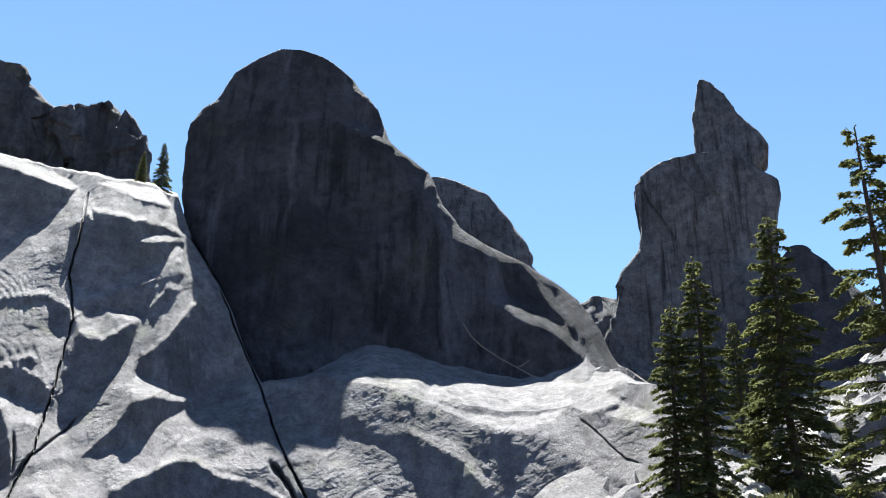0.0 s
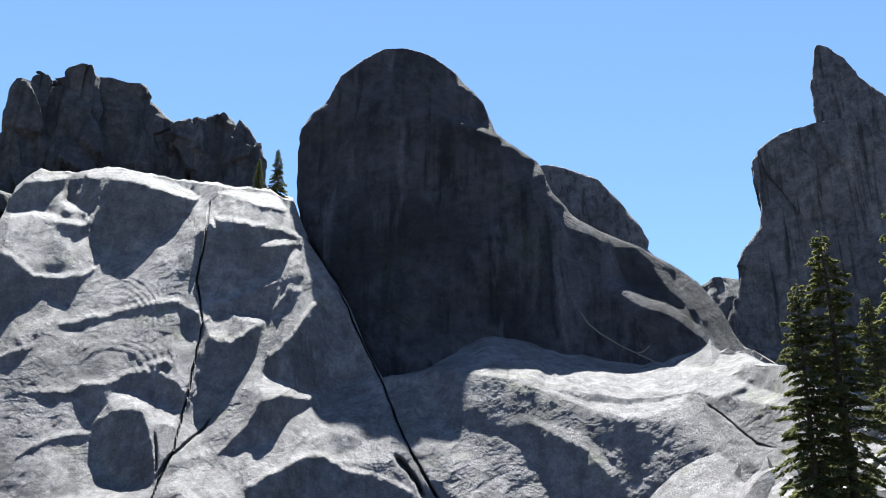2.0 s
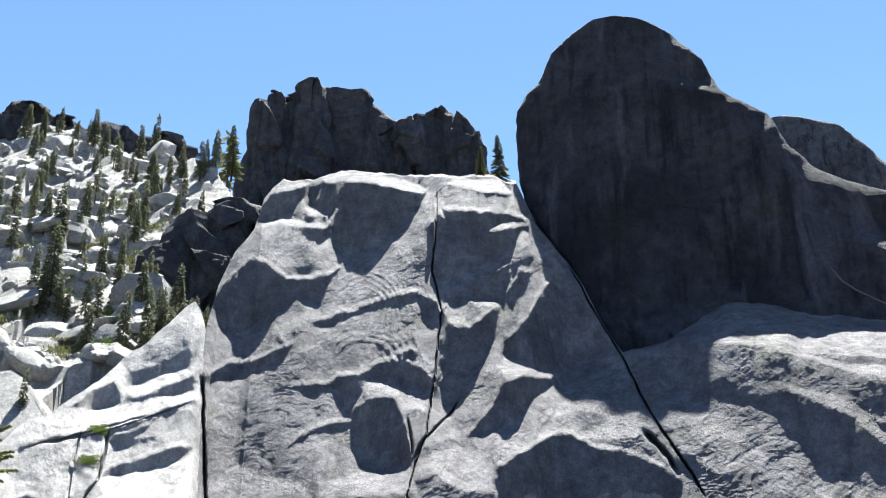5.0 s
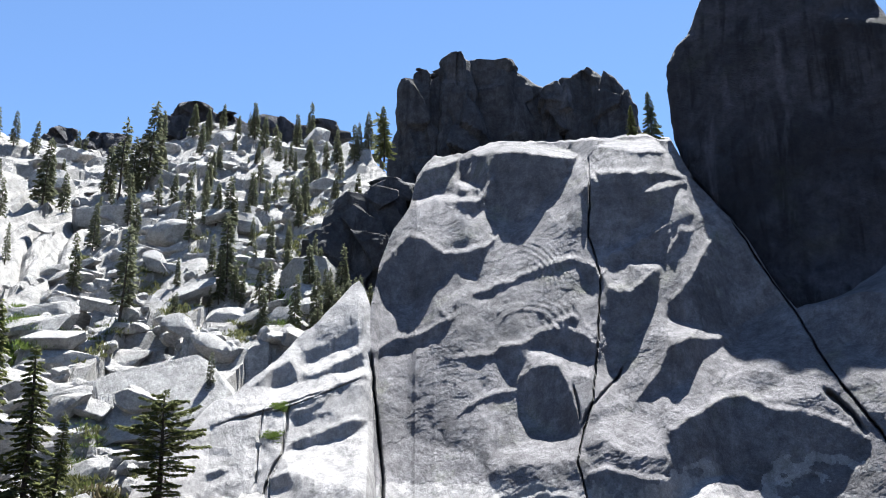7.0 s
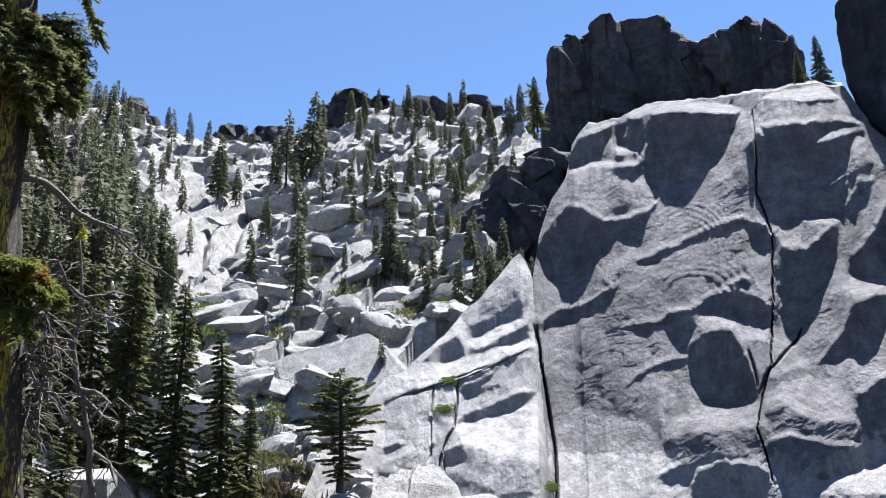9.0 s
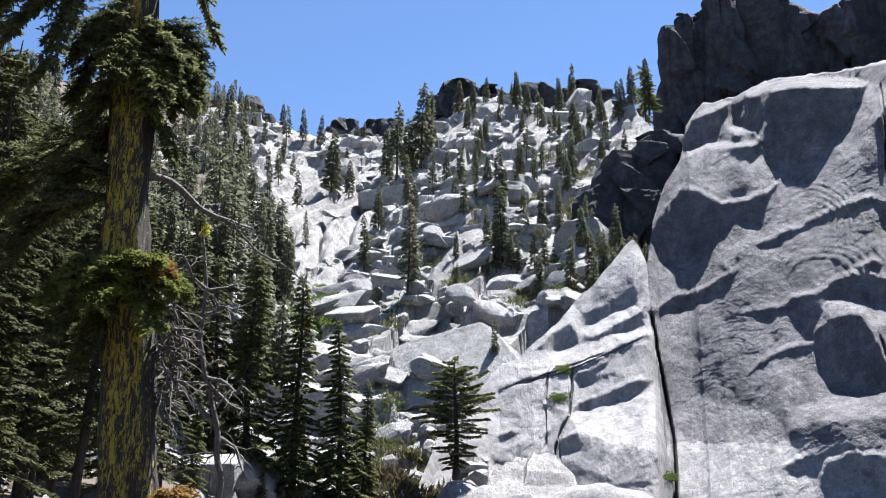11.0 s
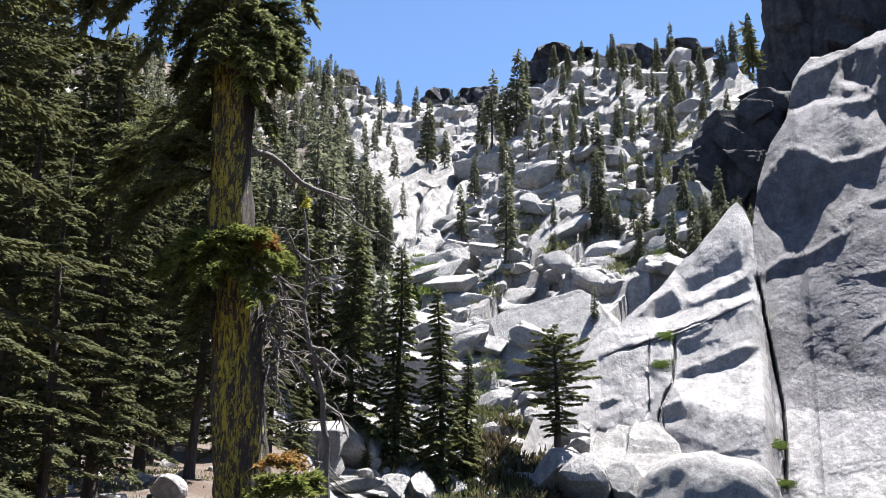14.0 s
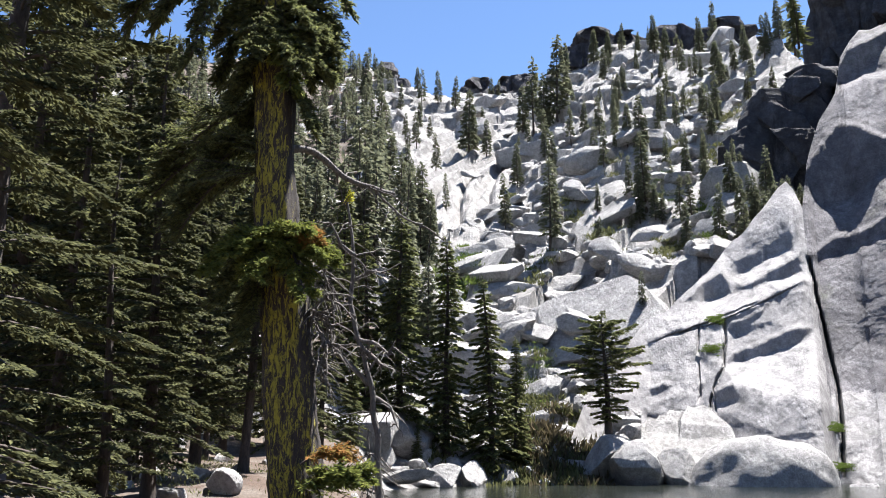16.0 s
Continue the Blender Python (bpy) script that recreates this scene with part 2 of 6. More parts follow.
# ---- relief of the rock faces, by bearing and rise from the lake's near shore ----
class Relief:
    """Cracks of one rock face; works out how far each point stands back."""

    def __init__(self):
        self.items = []

    def crack(self, line, width, depth):
        self.items.append((np.array(line), width, depth))

    def back(self, b, e):
        out = np.zeros(b.shape)
        for line, width, depth in self.items:
            m = (b > line[:, 0].min() - 1) & (b < line[:, 0].max() + 1) & (e > line[:, 1].min() - 1) & (e < line[:, 1].max() + 1)
            if not m.any():
                continue
            x, y = -b[m] * np.cos(np.radians(e[m])), e[m]
            px, py = -line[:, 0] * np.cos(np.radians(line[:, 1])), line[:, 1]
            wob = layered(np.stack([x * 1.3, y * 1.3, x * 0 + len(line)], -1), 3) * 0.07
            best, side, along_ = np.full(x.shape, 9e9), np.zeros(x.shape), np.zeros(x.shape)
            seg = np.hypot(np.diff(px), np.diff(py))
            start = np.concatenate([[0], np.cumsum(seg)])
            for i in range(len(seg)):
                ux, uy = (px[i + 1] - px[i]) / seg[i], (py[i + 1] - py[i]) / seg[i]
                t = np.clip((x - px[i]) * ux + (y - py[i]) * uy, 0, seg[i])
                d = np.hypot(x - px[i] - t * ux, y - py[i] - t * uy)
                near = d < best
                best = np.where(near, d, best)
                side = np.where(near, np.sign(ux * (y - py[i]) - uy * (x - px[i])), side)
                along_ = np.where(near, start[i] + t, along_)
            ends = np.clip(start[-1] * 0.12, 0.05, 0.5)
            fade = smooth(np.minimum(along_, start[-1] - along_) / (ends * 2))
            wide = width * np.clip(1 + 5 * wob, 0.45, 2)
            out[m] += depth * fade * np.exp(-((best * side + wob * 0.8) / wide) ** 2)
        return out


def push(verts, relief=None):
    """Move corners away from the shore's viewpoint by the relief."""
    d = verts - np.array([0, 0, EYE])
    r = np.hypot(d[:, 0], d[:, 1])
    b, e = np.degrees(np.arctan2(-d[:, 0], d[:, 1])), np.degrees(np.arctan2(d[:, 2], r))
    k = 1 + (relief.back(b, e) if relief else 0) / r
    return np.array([0, 0, EYE]) + d * k[:, None]


# ---- ground ----
def along(b, table):
    xs = [row[0] for row in table]
    return [np.interp(b, xs, [row[i] for row in table]) for i in range(1, len(table[0]))]


# bearing, shore distance, crest distance, crest height, bend of the slope
LAND_RIGHT = [(-180, 40, 400, 40, 1), (-60, 30, 300, 50, 1), (-35, 30, 140, 46, 0.9), (-24, 34, 112, 25, 0.9), (-15, 42, 112, 22, 0.9), (-9.5, 62, 114, 35, 0.9),
        (2, 76, 132, 48, 1)]
LAND_LEFT = [(20, 78, 140, 57, 1), (36, 78, 145, 60, 1), (40, 72, 175, 82, 1), (44, 67, 215, 102, 1.0), (50, 65, 235, 113, 1.05), (53, 64, 240, 110, 1.1),
        (57, 63, 240, 103, 1.12), (62, 58, 245, 105, 1.15), (66, 52, 255, 115, 1.2), (72, 46, 270, 122, 1.25), (80, 42, 280, 128, 1.3), (95, 40, 300, 120, 1.3), (130, 40, 400, 60, 1), (180, 40, 400, 40, 1)]
LAND = LAND_RIGHT + LAND_LEFT


def land_height(b, r, rough=True):
    """Height of the ground at a bearing and distance."""
    shore, crest, top, bend = along(b, LAND)
    t = np.clip((r - shore) / (crest - shore), 0, None)
    z = np.where(t < 1, top * np.clip(t, 0, 1) ** bend, top * (0.55 + 0.45 * np.exp(-(t - 1) * 1.5)))
    # the near land to the left, and the bank on which one stands
    bank = smooth((b - 65.0) / 2.0) + smooth((-b - 55) / 10.0)
    bank = np.clip(bank, 0, 1)
    bed = -3.0 * smooth((shore - r) / 6.0) * smooth((r - 3.5) / 3.0)
    near = 0.4 + 0.035 * np.minimum(r, shore)
    low = np.where(r < shore, bed * (1 - bank) + near * bank + 0.4 * (1 - bank) * smooth((5 - r) / 2), 0)
    z = np.where(r < shore, low, z + near * bank)
    if rough:
        p = spot(b, r)
        on = smooth((r - shore) / 12.0) * smooth((crest * 2.2 - r) / 60)
        # long bare sheets of rock high in the cirque, split down the slope
        sheet = smooth(1.6 - np.hypot((b - 60.5) / 4.6, (r - 162) / 38.0) * 1.2)
        cross = (p[..., 0] * 0.5 + p[..., 1] * 0.87, p[..., 0] * 0.87 - p[..., 1] * 0.5)
        lean = cross[0] + 0.25 * cross[1]
        seam = np.exp(-(lump(np.stack([lean / 8.0, cross[1] / 60.0, lean * 0 + 3], -1)) / 0.09) ** 2) + 0.7 * np.exp(-(lump(np.stack([lean / 26.0, cross[1] / 13.0, lean * 0 + 6], -1)) / 0.06) ** 2)
        split = lean / 4.8 + 0.9 * lump(np.stack([lean / 20.0, cross[1] / 40.0, lean * 0 + 5], -1))
        split = split - np.floor(split)
        strips = 1.3 * split - 2.0 * np.exp(-((split - 0.5) / 0.12) ** 2) - 1.5 * seam + 0.15 * layered(p / 3.0, 2)
        talus = smooth((b - 37) / 3) + smooth((-b - 8) / 4)
        z = z + on * (1.6 * layered(p / 22.0, 3) + talus * (1 - sheet) * (1.9 * blocks(p[..., :2] / 9.0, 1, 0.5) + 1.1 * blocks(p[..., :2] / 4.2, 2, 0.5)) + sheet * strips)
        z = z + bank * smooth((shore + 8 - r) / 12) * smooth((r - 4) / 4) * (0.35 * lump(p / 3.1) + 0.12 * lump(p / 0.9))
    return z


def build_ground():
    bs = np.concatenate([np.arange(-180, -34, 4.0), np.arange(-34, 38, 0.5), np.arange(38, 82, 0.22), np.arange(82, 100, 1.0), np.arange(100, 181, 4.0)])
    bs[-1] = 180
    rs = np.concatenate([np.arange(0.2, 40, 0.8), np.arange(40, 285, 0.95), np.geomspace(286, 4500, 40)])
    b, r = np.meshgrid(bs, rs, indexing="xy")
    v = spot(b, r, 0.0)
    v[..., 2] = land_height(b, r)
    f = grid_faces(len(rs), len(bs))
    edge = 66 + 2.0 * lump(v / 5.0)
    soil = ((b > edge) & (r < 50 + 6 * lump(v / 4.0 + 7))) | ((b > edge + 0.8) & (r < 330) & (layered(v / 9.0, 3) > -0.35)) | (r < 6) | (b > 95) | (b < -40)
    slots = np.where(soil.reshape(-1)[f[:, 0]], 1, np.where((b.reshape(-1)[f[:, 0]] < 30), 2, 0))
    me = mesh_of("ground", v.reshape(-1, 3), f[:, ::-1], [M_CIRQUE, M_SOIL, M_SLAB], False, slots)
    tagged(new("ground", me), "pale broken granite slope and brown forest floor round the lake", "ground", kind="structure")


build_ground()
wv = np.concatenate([[[0, 0, 0]], spot(np.arange(0, 360, 5.0), np.full(72, 78.0))])
tagged(new("water", mesh_of("water", wv, [[0, 1 + (i + 1) % 72, 1 + i] for i in range(72)], M_WATER)),
       "dark green rippled mountain lake water", "water", kind="structure")

# ---- the great slab face over the lake ----
face = Relief()
crack = face.crack
PLATES = []


def plate(steepness, outline):
    """A facet of the face: its slope in degrees, inside an outline of (bearing, rise)."""
    PLATES.append((steepness, np.array(outline)))


plate(62, [(9.32, 11.07), (8.25, 12.67), (7.16, 13.75), (5.30, 13.46), (3.45, 13.02), (1.63, 12.29), (-0.52, 11.36), (-3.70, 10.58), (-5.82, 10.61), (-7.78, 9.23), (-9.00, 7.84), (-10.76, 5.74), (9.22, 6.01)])
plate(66, [(-1.19, 10.47), (-3.66, 10.06), (-5.77, 9.99), (-7.78, 9.23), (-9.00, 7.84), (-10.18, 6.48), (-10.76, 5.74), (-3.74, 5.92), (-2.81, 7.69), (-1.82, 8.73)])
plate(73, [(7.14, 11.09), (5.68, 11.69), (4.22, 10.98), (2.77, 10.72), (1.69, 10.53), (-0.09, 9.80), (-1.82, 8.73), (-3.14, 7.34), (-3.74, 5.92), (0.77, 5.98), (1.42, 7.41), (2.44, 9.15), (4.23, 9.86), (5.68, 10.21), (6.95, 10.56)])
plate(69, [(7.69, 11.79), (6.78, 12.68), (5.67, 12.43), (4.21, 11.61), (2.73, 12.30), (1.46, 12.11), (-0.50, 11.01), (1.67, 11.23), (3.49, 10.83), (4.95, 11.09), (5.68, 11.80), (6.59, 11.69), (7.43, 11.09)])
plate(62, [(6.40, 9.86), (4.24, 9.68), (2.45, 8.97), (1.43, 7.24), (1.12, 5.99), (3.22, 6.00), (4.61, 8.13)])
plate(50, [(9.32, 10.90), (8.23, 11.26), (7.50, 10.74), (6.77, 10.14), (7.30, 8.82), (5.33, 8.47), (3.56, 6.75), (4.28, 6.01), (6.75, 6.01), (8.90, 7.78), (9.64, 9.15)])
plate(46, [(1.67, 11.13), (-0.47, 10.21), (-1.85, 9.25), (-3.21, 7.41), (-2.78, 7.14), (-1.46, 8.64), (-0.08, 9.53), (2.05, 10.53)])
plate(67, [(7.10, 13.30), (3.45, 12.80), (-0.50, 11.30), (-3.70, 10.50), (-5.80, 10.40), (-7.60, 9.10), (-9.00, 7.60), (-8.00, 6.80), (-6.00, 8.60), (-3.70, 9.20), (-0.50, 10.10), (3.50, 11.40), (6.90, 12.20)])
plate(36, [(6.78, 13.82), (4.55, 13.82), (2.34, 13.36), (0.17, 12.44), (-1.26, 11.80), (-3.40, 11.53), (-5.54, 11.55), (-6.95, 11.67), (-8.03, 11.96), (-7.79, 11.21), (-5.83, 10.78), (-4.06, 10.67), (-1.95, 11.26), (-0.18, 12.01), (1.62, 12.64), (3.45, 13.31), (5.30, 13.61)])
plate(52, [(0.16, 12.61), (-0.98, 13.47), (-2.46, 13.95), (-4.24, 13.36), (-4.82, 12.45), (-3.44, 12.09), (-1.64, 12.07)])
plate(48, [(-5.83, 10.78), (-8.01, 11.79), (-9.64, 10.85), (-10.88, 9.77), (-12.69, 8.34), (-12.99, 5.67), (-10.76, 5.74), (-9.59, 7.16), (-8.42, 8.87), (-7.51, 10.09)])
plate(38, [(-7.49, 13.72), (-10.24, 13.21), (-11.81, 12.08), (-13.43, 11.63), (-13.32, 10.80), (-11.06, 11.38), (-9.05, 11.73), (-8.06, 12.30)])
plate(66, [(-8.99, 11.15), (-9.56, 11.70), (-10.44, 11.93), (-11.22, 12.19), (-11.40, 11.97), (-10.58, 11.61), (-9.74, 11.11)])
plate(64, [(-8.73, 6.85), (-10.01, 7.97), (-11.62, 7.57), (-11.84, 6.74), (-10.60, 7.28)])
plate(50, [(30.86, 18.51), (29.78, 19.11), (28.30, 19.55), (26.77, 19.44), (25.61, 19.13), (25.00, 18.42), (24.04, 18.08), (23.46, 17.74), (23.63, 17.01), (25.16, 17.51), (27.04, 17.26), (28.87, 16.64), (30.66, 15.83), (31.73, 15.41), (31.43, 16.32), (31.15, 17.41)])
plate(55, [(39.13, 12.63), (37.91, 13.69), (34.84, 14.23), (32.74, 14.61), (34.41, 13.38), (35.75, 12.88), (37.10, 12.61), (37.72, 12.05), (39.01, 11.69)])
plate(57, [(32.64, 13.42), (28.39, 14.87), (25.44, 15.15), (24.63, 13.38), (25.36, 13.18), (26.83, 13.14), (28.28, 12.91), (29.71, 12.68), (31.16, 12.79), (33.22, 11.99)])
plate(48, [(38.47, 10.47), (38.55, 11.14), (36.32, 11.74), (34.18, 12.80), (31.63, 14.18), (29.14, 15.01), (28.38, 14.69), (30.55, 14.24), (32.64, 13.42), (34.63, 12.08), (36.59, 11.10)])
plate(45, [(24.71, 15.53), (23.57, 15.20), (23.63, 13.40), (23.77, 11.62), (24.41, 12.32), (24.82, 13.38), (25.43, 14.79)])
plate(80, [(30.35, 24.29), (29.00, 24.57), (27.21, 24.24), (25.42, 23.85), (24.54, 23.81), (25.19, 23.06), (25.74, 22.32), (26.87, 21.43), (27.79, 20.66), (28.71, 20.00), (29.27, 19.86), (30.07, 20.53), (31.07, 21.19), (31.48, 21.52), (31.13, 21.90), (30.43, 22.85)])
plate(64, [(31.70, 24.19), (30.35, 24.29), (30.62, 22.84), (31.50, 21.87), (32.26, 21.82), (32.87, 22.30), (32.35, 22.88), (31.65, 23.66)])
plate(78, [(35.23, 23.33), (33.95, 23.70), (31.89, 24.17), (32.11, 23.62), (33.50, 22.96), (34.35, 22.10), (35.06, 21.67), (36.13, 21.35), (36.06, 22.35)])
plate(38, [(33.01, 22.65), (32.65, 22.82), (31.54, 22.34), (31.08, 22.23), (32.84, 22.02)])
plate(34, [(32.18, 24.36), (31.07, 24.99), (29.03, 24.96), (26.64, 24.74), (24.47, 24.07), (24.94, 23.80), (27.41, 24.26), (29.78, 24.55), (31.32, 24.26)])
plate(50, [(36.30, 21.20), (35.67, 21.51), (33.38, 21.69), (32.76, 21.06), (32.16, 20.64), (31.06, 21.01), (29.47, 20.03), (28.70, 19.89), (29.80, 19.29), (31.24, 18.55), (32.50, 18.11), (33.78, 18.12), (34.74, 18.58), (35.34, 19.16), (36.43, 19.13), (37.08, 18.54), (38.02, 17.50), (38.38, 17.01), (37.76, 18.30), (37.18, 19.41), (36.58, 20.53)])
plate(36, [(36.36, 21.12), (35.67, 21.54), (34.51, 21.80), (33.39, 21.79), (32.24, 21.60), (31.41, 21.67), (31.84, 21.35), (33.35, 21.40), (34.85, 21.45), (35.84, 21.10)])
plate(78, [(33.04, 21.29), (31.84, 21.31), (31.10, 21.54), (30.29, 20.88), (30.86, 20.95), (31.78, 20.60), (32.35, 20.73)])
plate(80, [(38.02, 17.50), (37.07, 18.44), (36.42, 19.06), (35.41, 19.09), (34.73, 18.51), (33.78, 18.05), (32.49, 18.04), (31.23, 18.48), (30.15, 18.98), (30.85, 18.33), (31.33, 17.40), (31.74, 16.48), (32.39, 16.80), (32.81, 17.48), (33.67, 16.89), (34.48, 15.94), (35.47, 15.16), (36.30, 14.75), (37.31, 14.50), (37.97, 14.79), (38.42, 16.48)])
plate(46, [(24.43, 23.82), (23.55, 23.84), (23.72, 22.64), (24.48, 22.00), (24.91, 20.97), (25.64, 20.03), (27.16, 19.61), (28.67, 19.35), (29.78, 19.07), (28.52, 20.08), (27.22, 20.87), (26.12, 22.01), (25.18, 22.95)])
plate(76, [(23.72, 22.64), (23.31, 22.10), (23.27, 20.65), (23.28, 18.10), (23.86, 18.45), (24.16, 19.53), (24.43, 20.62), (24.35, 21.71)])
plate(56, [(25.08, 20.42), (24.47, 21.71), (24.11, 20.26), (24.06, 18.63), (23.46, 17.92), (23.64, 17.66), (25.00, 18.42), (25.41, 19.13), (25.63, 19.78)])
plate(42, [(34.46, 15.77), (32.81, 17.45), (32.38, 16.69), (31.81, 16.44), (32.82, 15.45), (33.62, 14.41), (34.04, 14.74)])
plate(47, [(37.59, 13.92), (35.93, 14.54), (34.43, 15.42), (33.71, 15.04), (34.50, 14.36), (36.21, 13.96)])
plate(41, [(34.23, 14.45), (33.92, 15.70), (33.41, 14.85), (33.60, 13.78)])
plate(80, [(32.01, 15.33), (30.66, 15.83), (29.22, 16.34), (27.77, 16.87), (26.28, 17.29), (25.16, 17.44), (23.62, 16.83), (23.61, 16.54), (25.14, 16.97), (27.01, 16.69), (28.48, 16.26), (30.63, 15.37), (31.70, 15.06)])
plate(76, [(24.95, 16.90), (23.61, 16.57), (23.59, 15.63), (24.12, 15.80), (24.74, 16.33)])
plate(80, [(38.73, 11.57), (37.43, 12.52), (35.73, 12.71), (34.41, 13.38), (32.98, 14.03), (34.02, 12.99), (35.00, 12.34), (36.33, 11.80), (37.65, 11.48), (38.62, 11.17)])
plate(80, [(28.43, 12.38), (27.55, 12.94), (26.10, 13.16), (24.97, 12.66), (23.96, 11.97), (23.75, 11.19), (24.55, 11.04), (26.01, 11.21), (26.76, 11.72), (27.87, 12.01)])
plate(76, [(26.48, 13.44), (25.57, 13.82), (25.11, 13.37), (26.10, 13.13)])
plate(80, [(30.38, 11.95), (28.96, 12.18), (28.43, 12.38), (27.97, 12.00), (28.64, 11.07), (29.20, 10.35), (29.47, 10.69), (30.33, 11.25), (32.44, 11.02), (33.58, 11.27), (32.47, 11.40), (31.06, 11.50)])
plate(78, [(33.24, 7.56), (31.89, 8.59), (30.53, 9.12), (29.41, 9.23), (29.39, 8.88), (30.51, 8.74), (31.52, 8.37), (32.51, 7.82), (33.10, 7.43)])
plate(40, [(28.39, 11.78), (27.49, 11.70), (26.53, 11.38), (26.29, 10.85), (27.08, 10.76), (28.14, 10.52), (28.70, 10.92)])
plate(82, [(29.07, 10.00), (28.32, 10.45), (27.08, 10.80), (26.50, 10.74), (26.09, 9.63), (25.49, 8.08), (25.17, 7.22), (25.82, 6.84), (27.04, 6.57), (27.96, 7.24), (28.96, 8.14), (29.35, 8.85)])
plate(40, [(26.37, 11.20), (25.30, 11.59), (24.29, 10.90), (24.61, 9.49), (24.91, 8.09), (25.12, 6.98), (25.49, 8.08), (25.98, 9.63)])
plate(42, [(24.18, 10.73), (23.55, 10.56), (22.98, 9.51), (22.77, 8.30), (23.73, 7.94), (24.44, 7.68), (24.31, 9.14)])
plate(44, [(29.63, 7.64), (27.94, 6.93), (26.86, 6.48), (25.72, 6.16), (27.87, 5.64), (29.69, 5.94)])
plate(36, [(29.95, 5.77), (27.87, 5.64), (25.80, 6.29), (24.31, 6.04), (24.87, 4.95), (29.96, 4.86)])
plate(42, [(24.90, 5.69), (23.00, 7.50), (20.86, 7.52), (20.07, 6.49), (20.41, 4.99), (25.04, 4.95)])
plate(80, [(23.53, 16.28), (23.23, 16.47), (22.76, 15.69), (21.70, 15.16), (21.14, 15.53), (20.20, 16.26), (19.56, 16.52), (19.82, 15.25), (20.37, 14.16), (21.11, 12.90), (22.01, 11.64), (22.72, 10.57), (22.95, 9.58), (23.23, 10.57), (23.47, 11.62), (23.52, 13.40), (23.45, 14.84)])
plate(50, [(23.30, 16.29), (22.11, 17.04), (20.96, 16.76), (21.52, 15.60), (22.45, 15.22), (23.02, 15.57)])
plate(36, [(21.80, 17.00), (19.83, 17.02), (19.37, 16.77), (20.20, 16.55), (21.53, 16.72)])
plate(80, [(23.40, 22.72), (22.22, 22.75), (20.25, 22.59), (18.28, 22.34), (17.42, 21.96), (18.28, 21.79), (19.85, 21.75), (21.02, 21.20), (19.46, 21.43), (17.50, 21.75), (17.50, 21.24), (17.97, 21.42), (18.09, 20.70), (18.68, 20.15), (19.84, 19.79), (20.99, 19.23), (21.75, 18.49), (22.52, 18.30), (23.12, 18.03), (23.31, 19.56), (23.32, 21.01)])
plate(34, [(23.33, 24.36), (21.86, 24.79), (21.06, 24.69), (19.46, 24.63), (18.59, 23.75), (19.46, 23.86), (21.05, 24.04), (22.65, 24.34)])
plate(70, [(22.25, 24.27), (21.05, 24.00), (19.46, 23.83), (18.67, 23.72), (18.86, 23.50), (20.65, 23.75), (22.05, 24.06)])
plate(49, [(23.28, 24.07), (22.25, 24.09), (20.65, 23.75), (18.86, 23.54), (17.80, 22.88), (17.30, 22.07), (18.67, 22.41), (20.25, 22.66), (22.22, 22.82), (23.25, 22.91)])
plate(40, [(20.71, 21.53), (19.46, 21.97), (17.42, 22.00), (18.28, 21.72), (19.65, 21.68)])
plate(42, [(18.05, 21.50), (17.66, 21.49), (17.35, 20.47), (18.09, 20.26), (18.95, 19.72), (18.48, 20.52)])
plate(53, [(23.14, 17.45), (22.51, 18.12), (21.37, 18.86), (19.84, 19.60), (18.29, 20.04), (16.81, 20.36), (16.43, 20.13), (17.52, 19.74), (19.07, 19.28), (20.60, 18.47), (21.74, 17.91)])
plate(78, [(23.26, 17.38), (21.74, 17.88), (20.60, 18.40), (19.45, 18.91), (18.68, 19.35), (19.33, 18.15), (19.60, 17.06), (20.59, 16.98), (21.73, 17.01), (22.67, 16.66), (23.24, 16.76)])
plate(78, [(17.44, 19.60), (16.75, 19.59), (15.79, 19.58), (14.50, 17.74), (13.43, 15.90), (12.39, 14.09), (13.52, 13.40), (15.01, 12.71), (16.49, 12.55), (18.33, 13.09), (19.33, 13.74), (19.25, 14.46), (18.24, 15.25), (17.48, 16.33), (16.51, 17.77), (15.92, 18.49), (15.99, 19.22)])
plate(54, [(19.45, 17.79), (18.87, 18.70), (17.91, 19.42), (16.75, 19.63), (15.91, 19.21), (15.92, 18.49), (16.51, 17.77), (17.48, 16.33), (18.24, 15.25), (19.18, 14.53), (19.44, 14.10), (19.82, 14.89), (19.63, 16.33), (19.45, 16.59), (18.88, 16.15), (18.31, 16.33), (17.54, 17.78), (17.14, 18.80), (18.10, 18.80), (18.68, 18.11), (19.26, 17.39)])
plate(80, [(19.22, 17.42), (18.64, 18.11), (18.07, 18.73), (17.30, 18.76), (18.07, 17.93), (18.88, 17.39)])
plate(48, [(19.44, 13.45), (19.37, 14.71), (20.00, 14.35), (20.56, 13.80), (21.29, 12.54), (22.18, 11.29), (22.88, 9.87), (22.84, 8.23), (22.30, 7.88), (21.77, 8.41), (20.88, 9.29), (19.44, 11.59), (19.62, 12.20), (18.88, 12.56)])
plate(34, [(19.51, 13.52), (18.33, 12.95), (16.86, 12.41), (15.39, 12.18), (16.86, 11.98), (18.33, 12.06), (19.44, 11.66), (19.62, 12.45)])
plate(80, [(21.95, 8.24), (20.88, 9.36), (19.44, 11.59), (18.15, 12.13), (16.86, 11.95), (15.32, 11.90), (16.50, 11.48), (17.24, 10.88), (17.80, 10.18), (18.34, 9.65), (19.43, 9.12), (20.69, 8.94), (21.59, 8.24)])
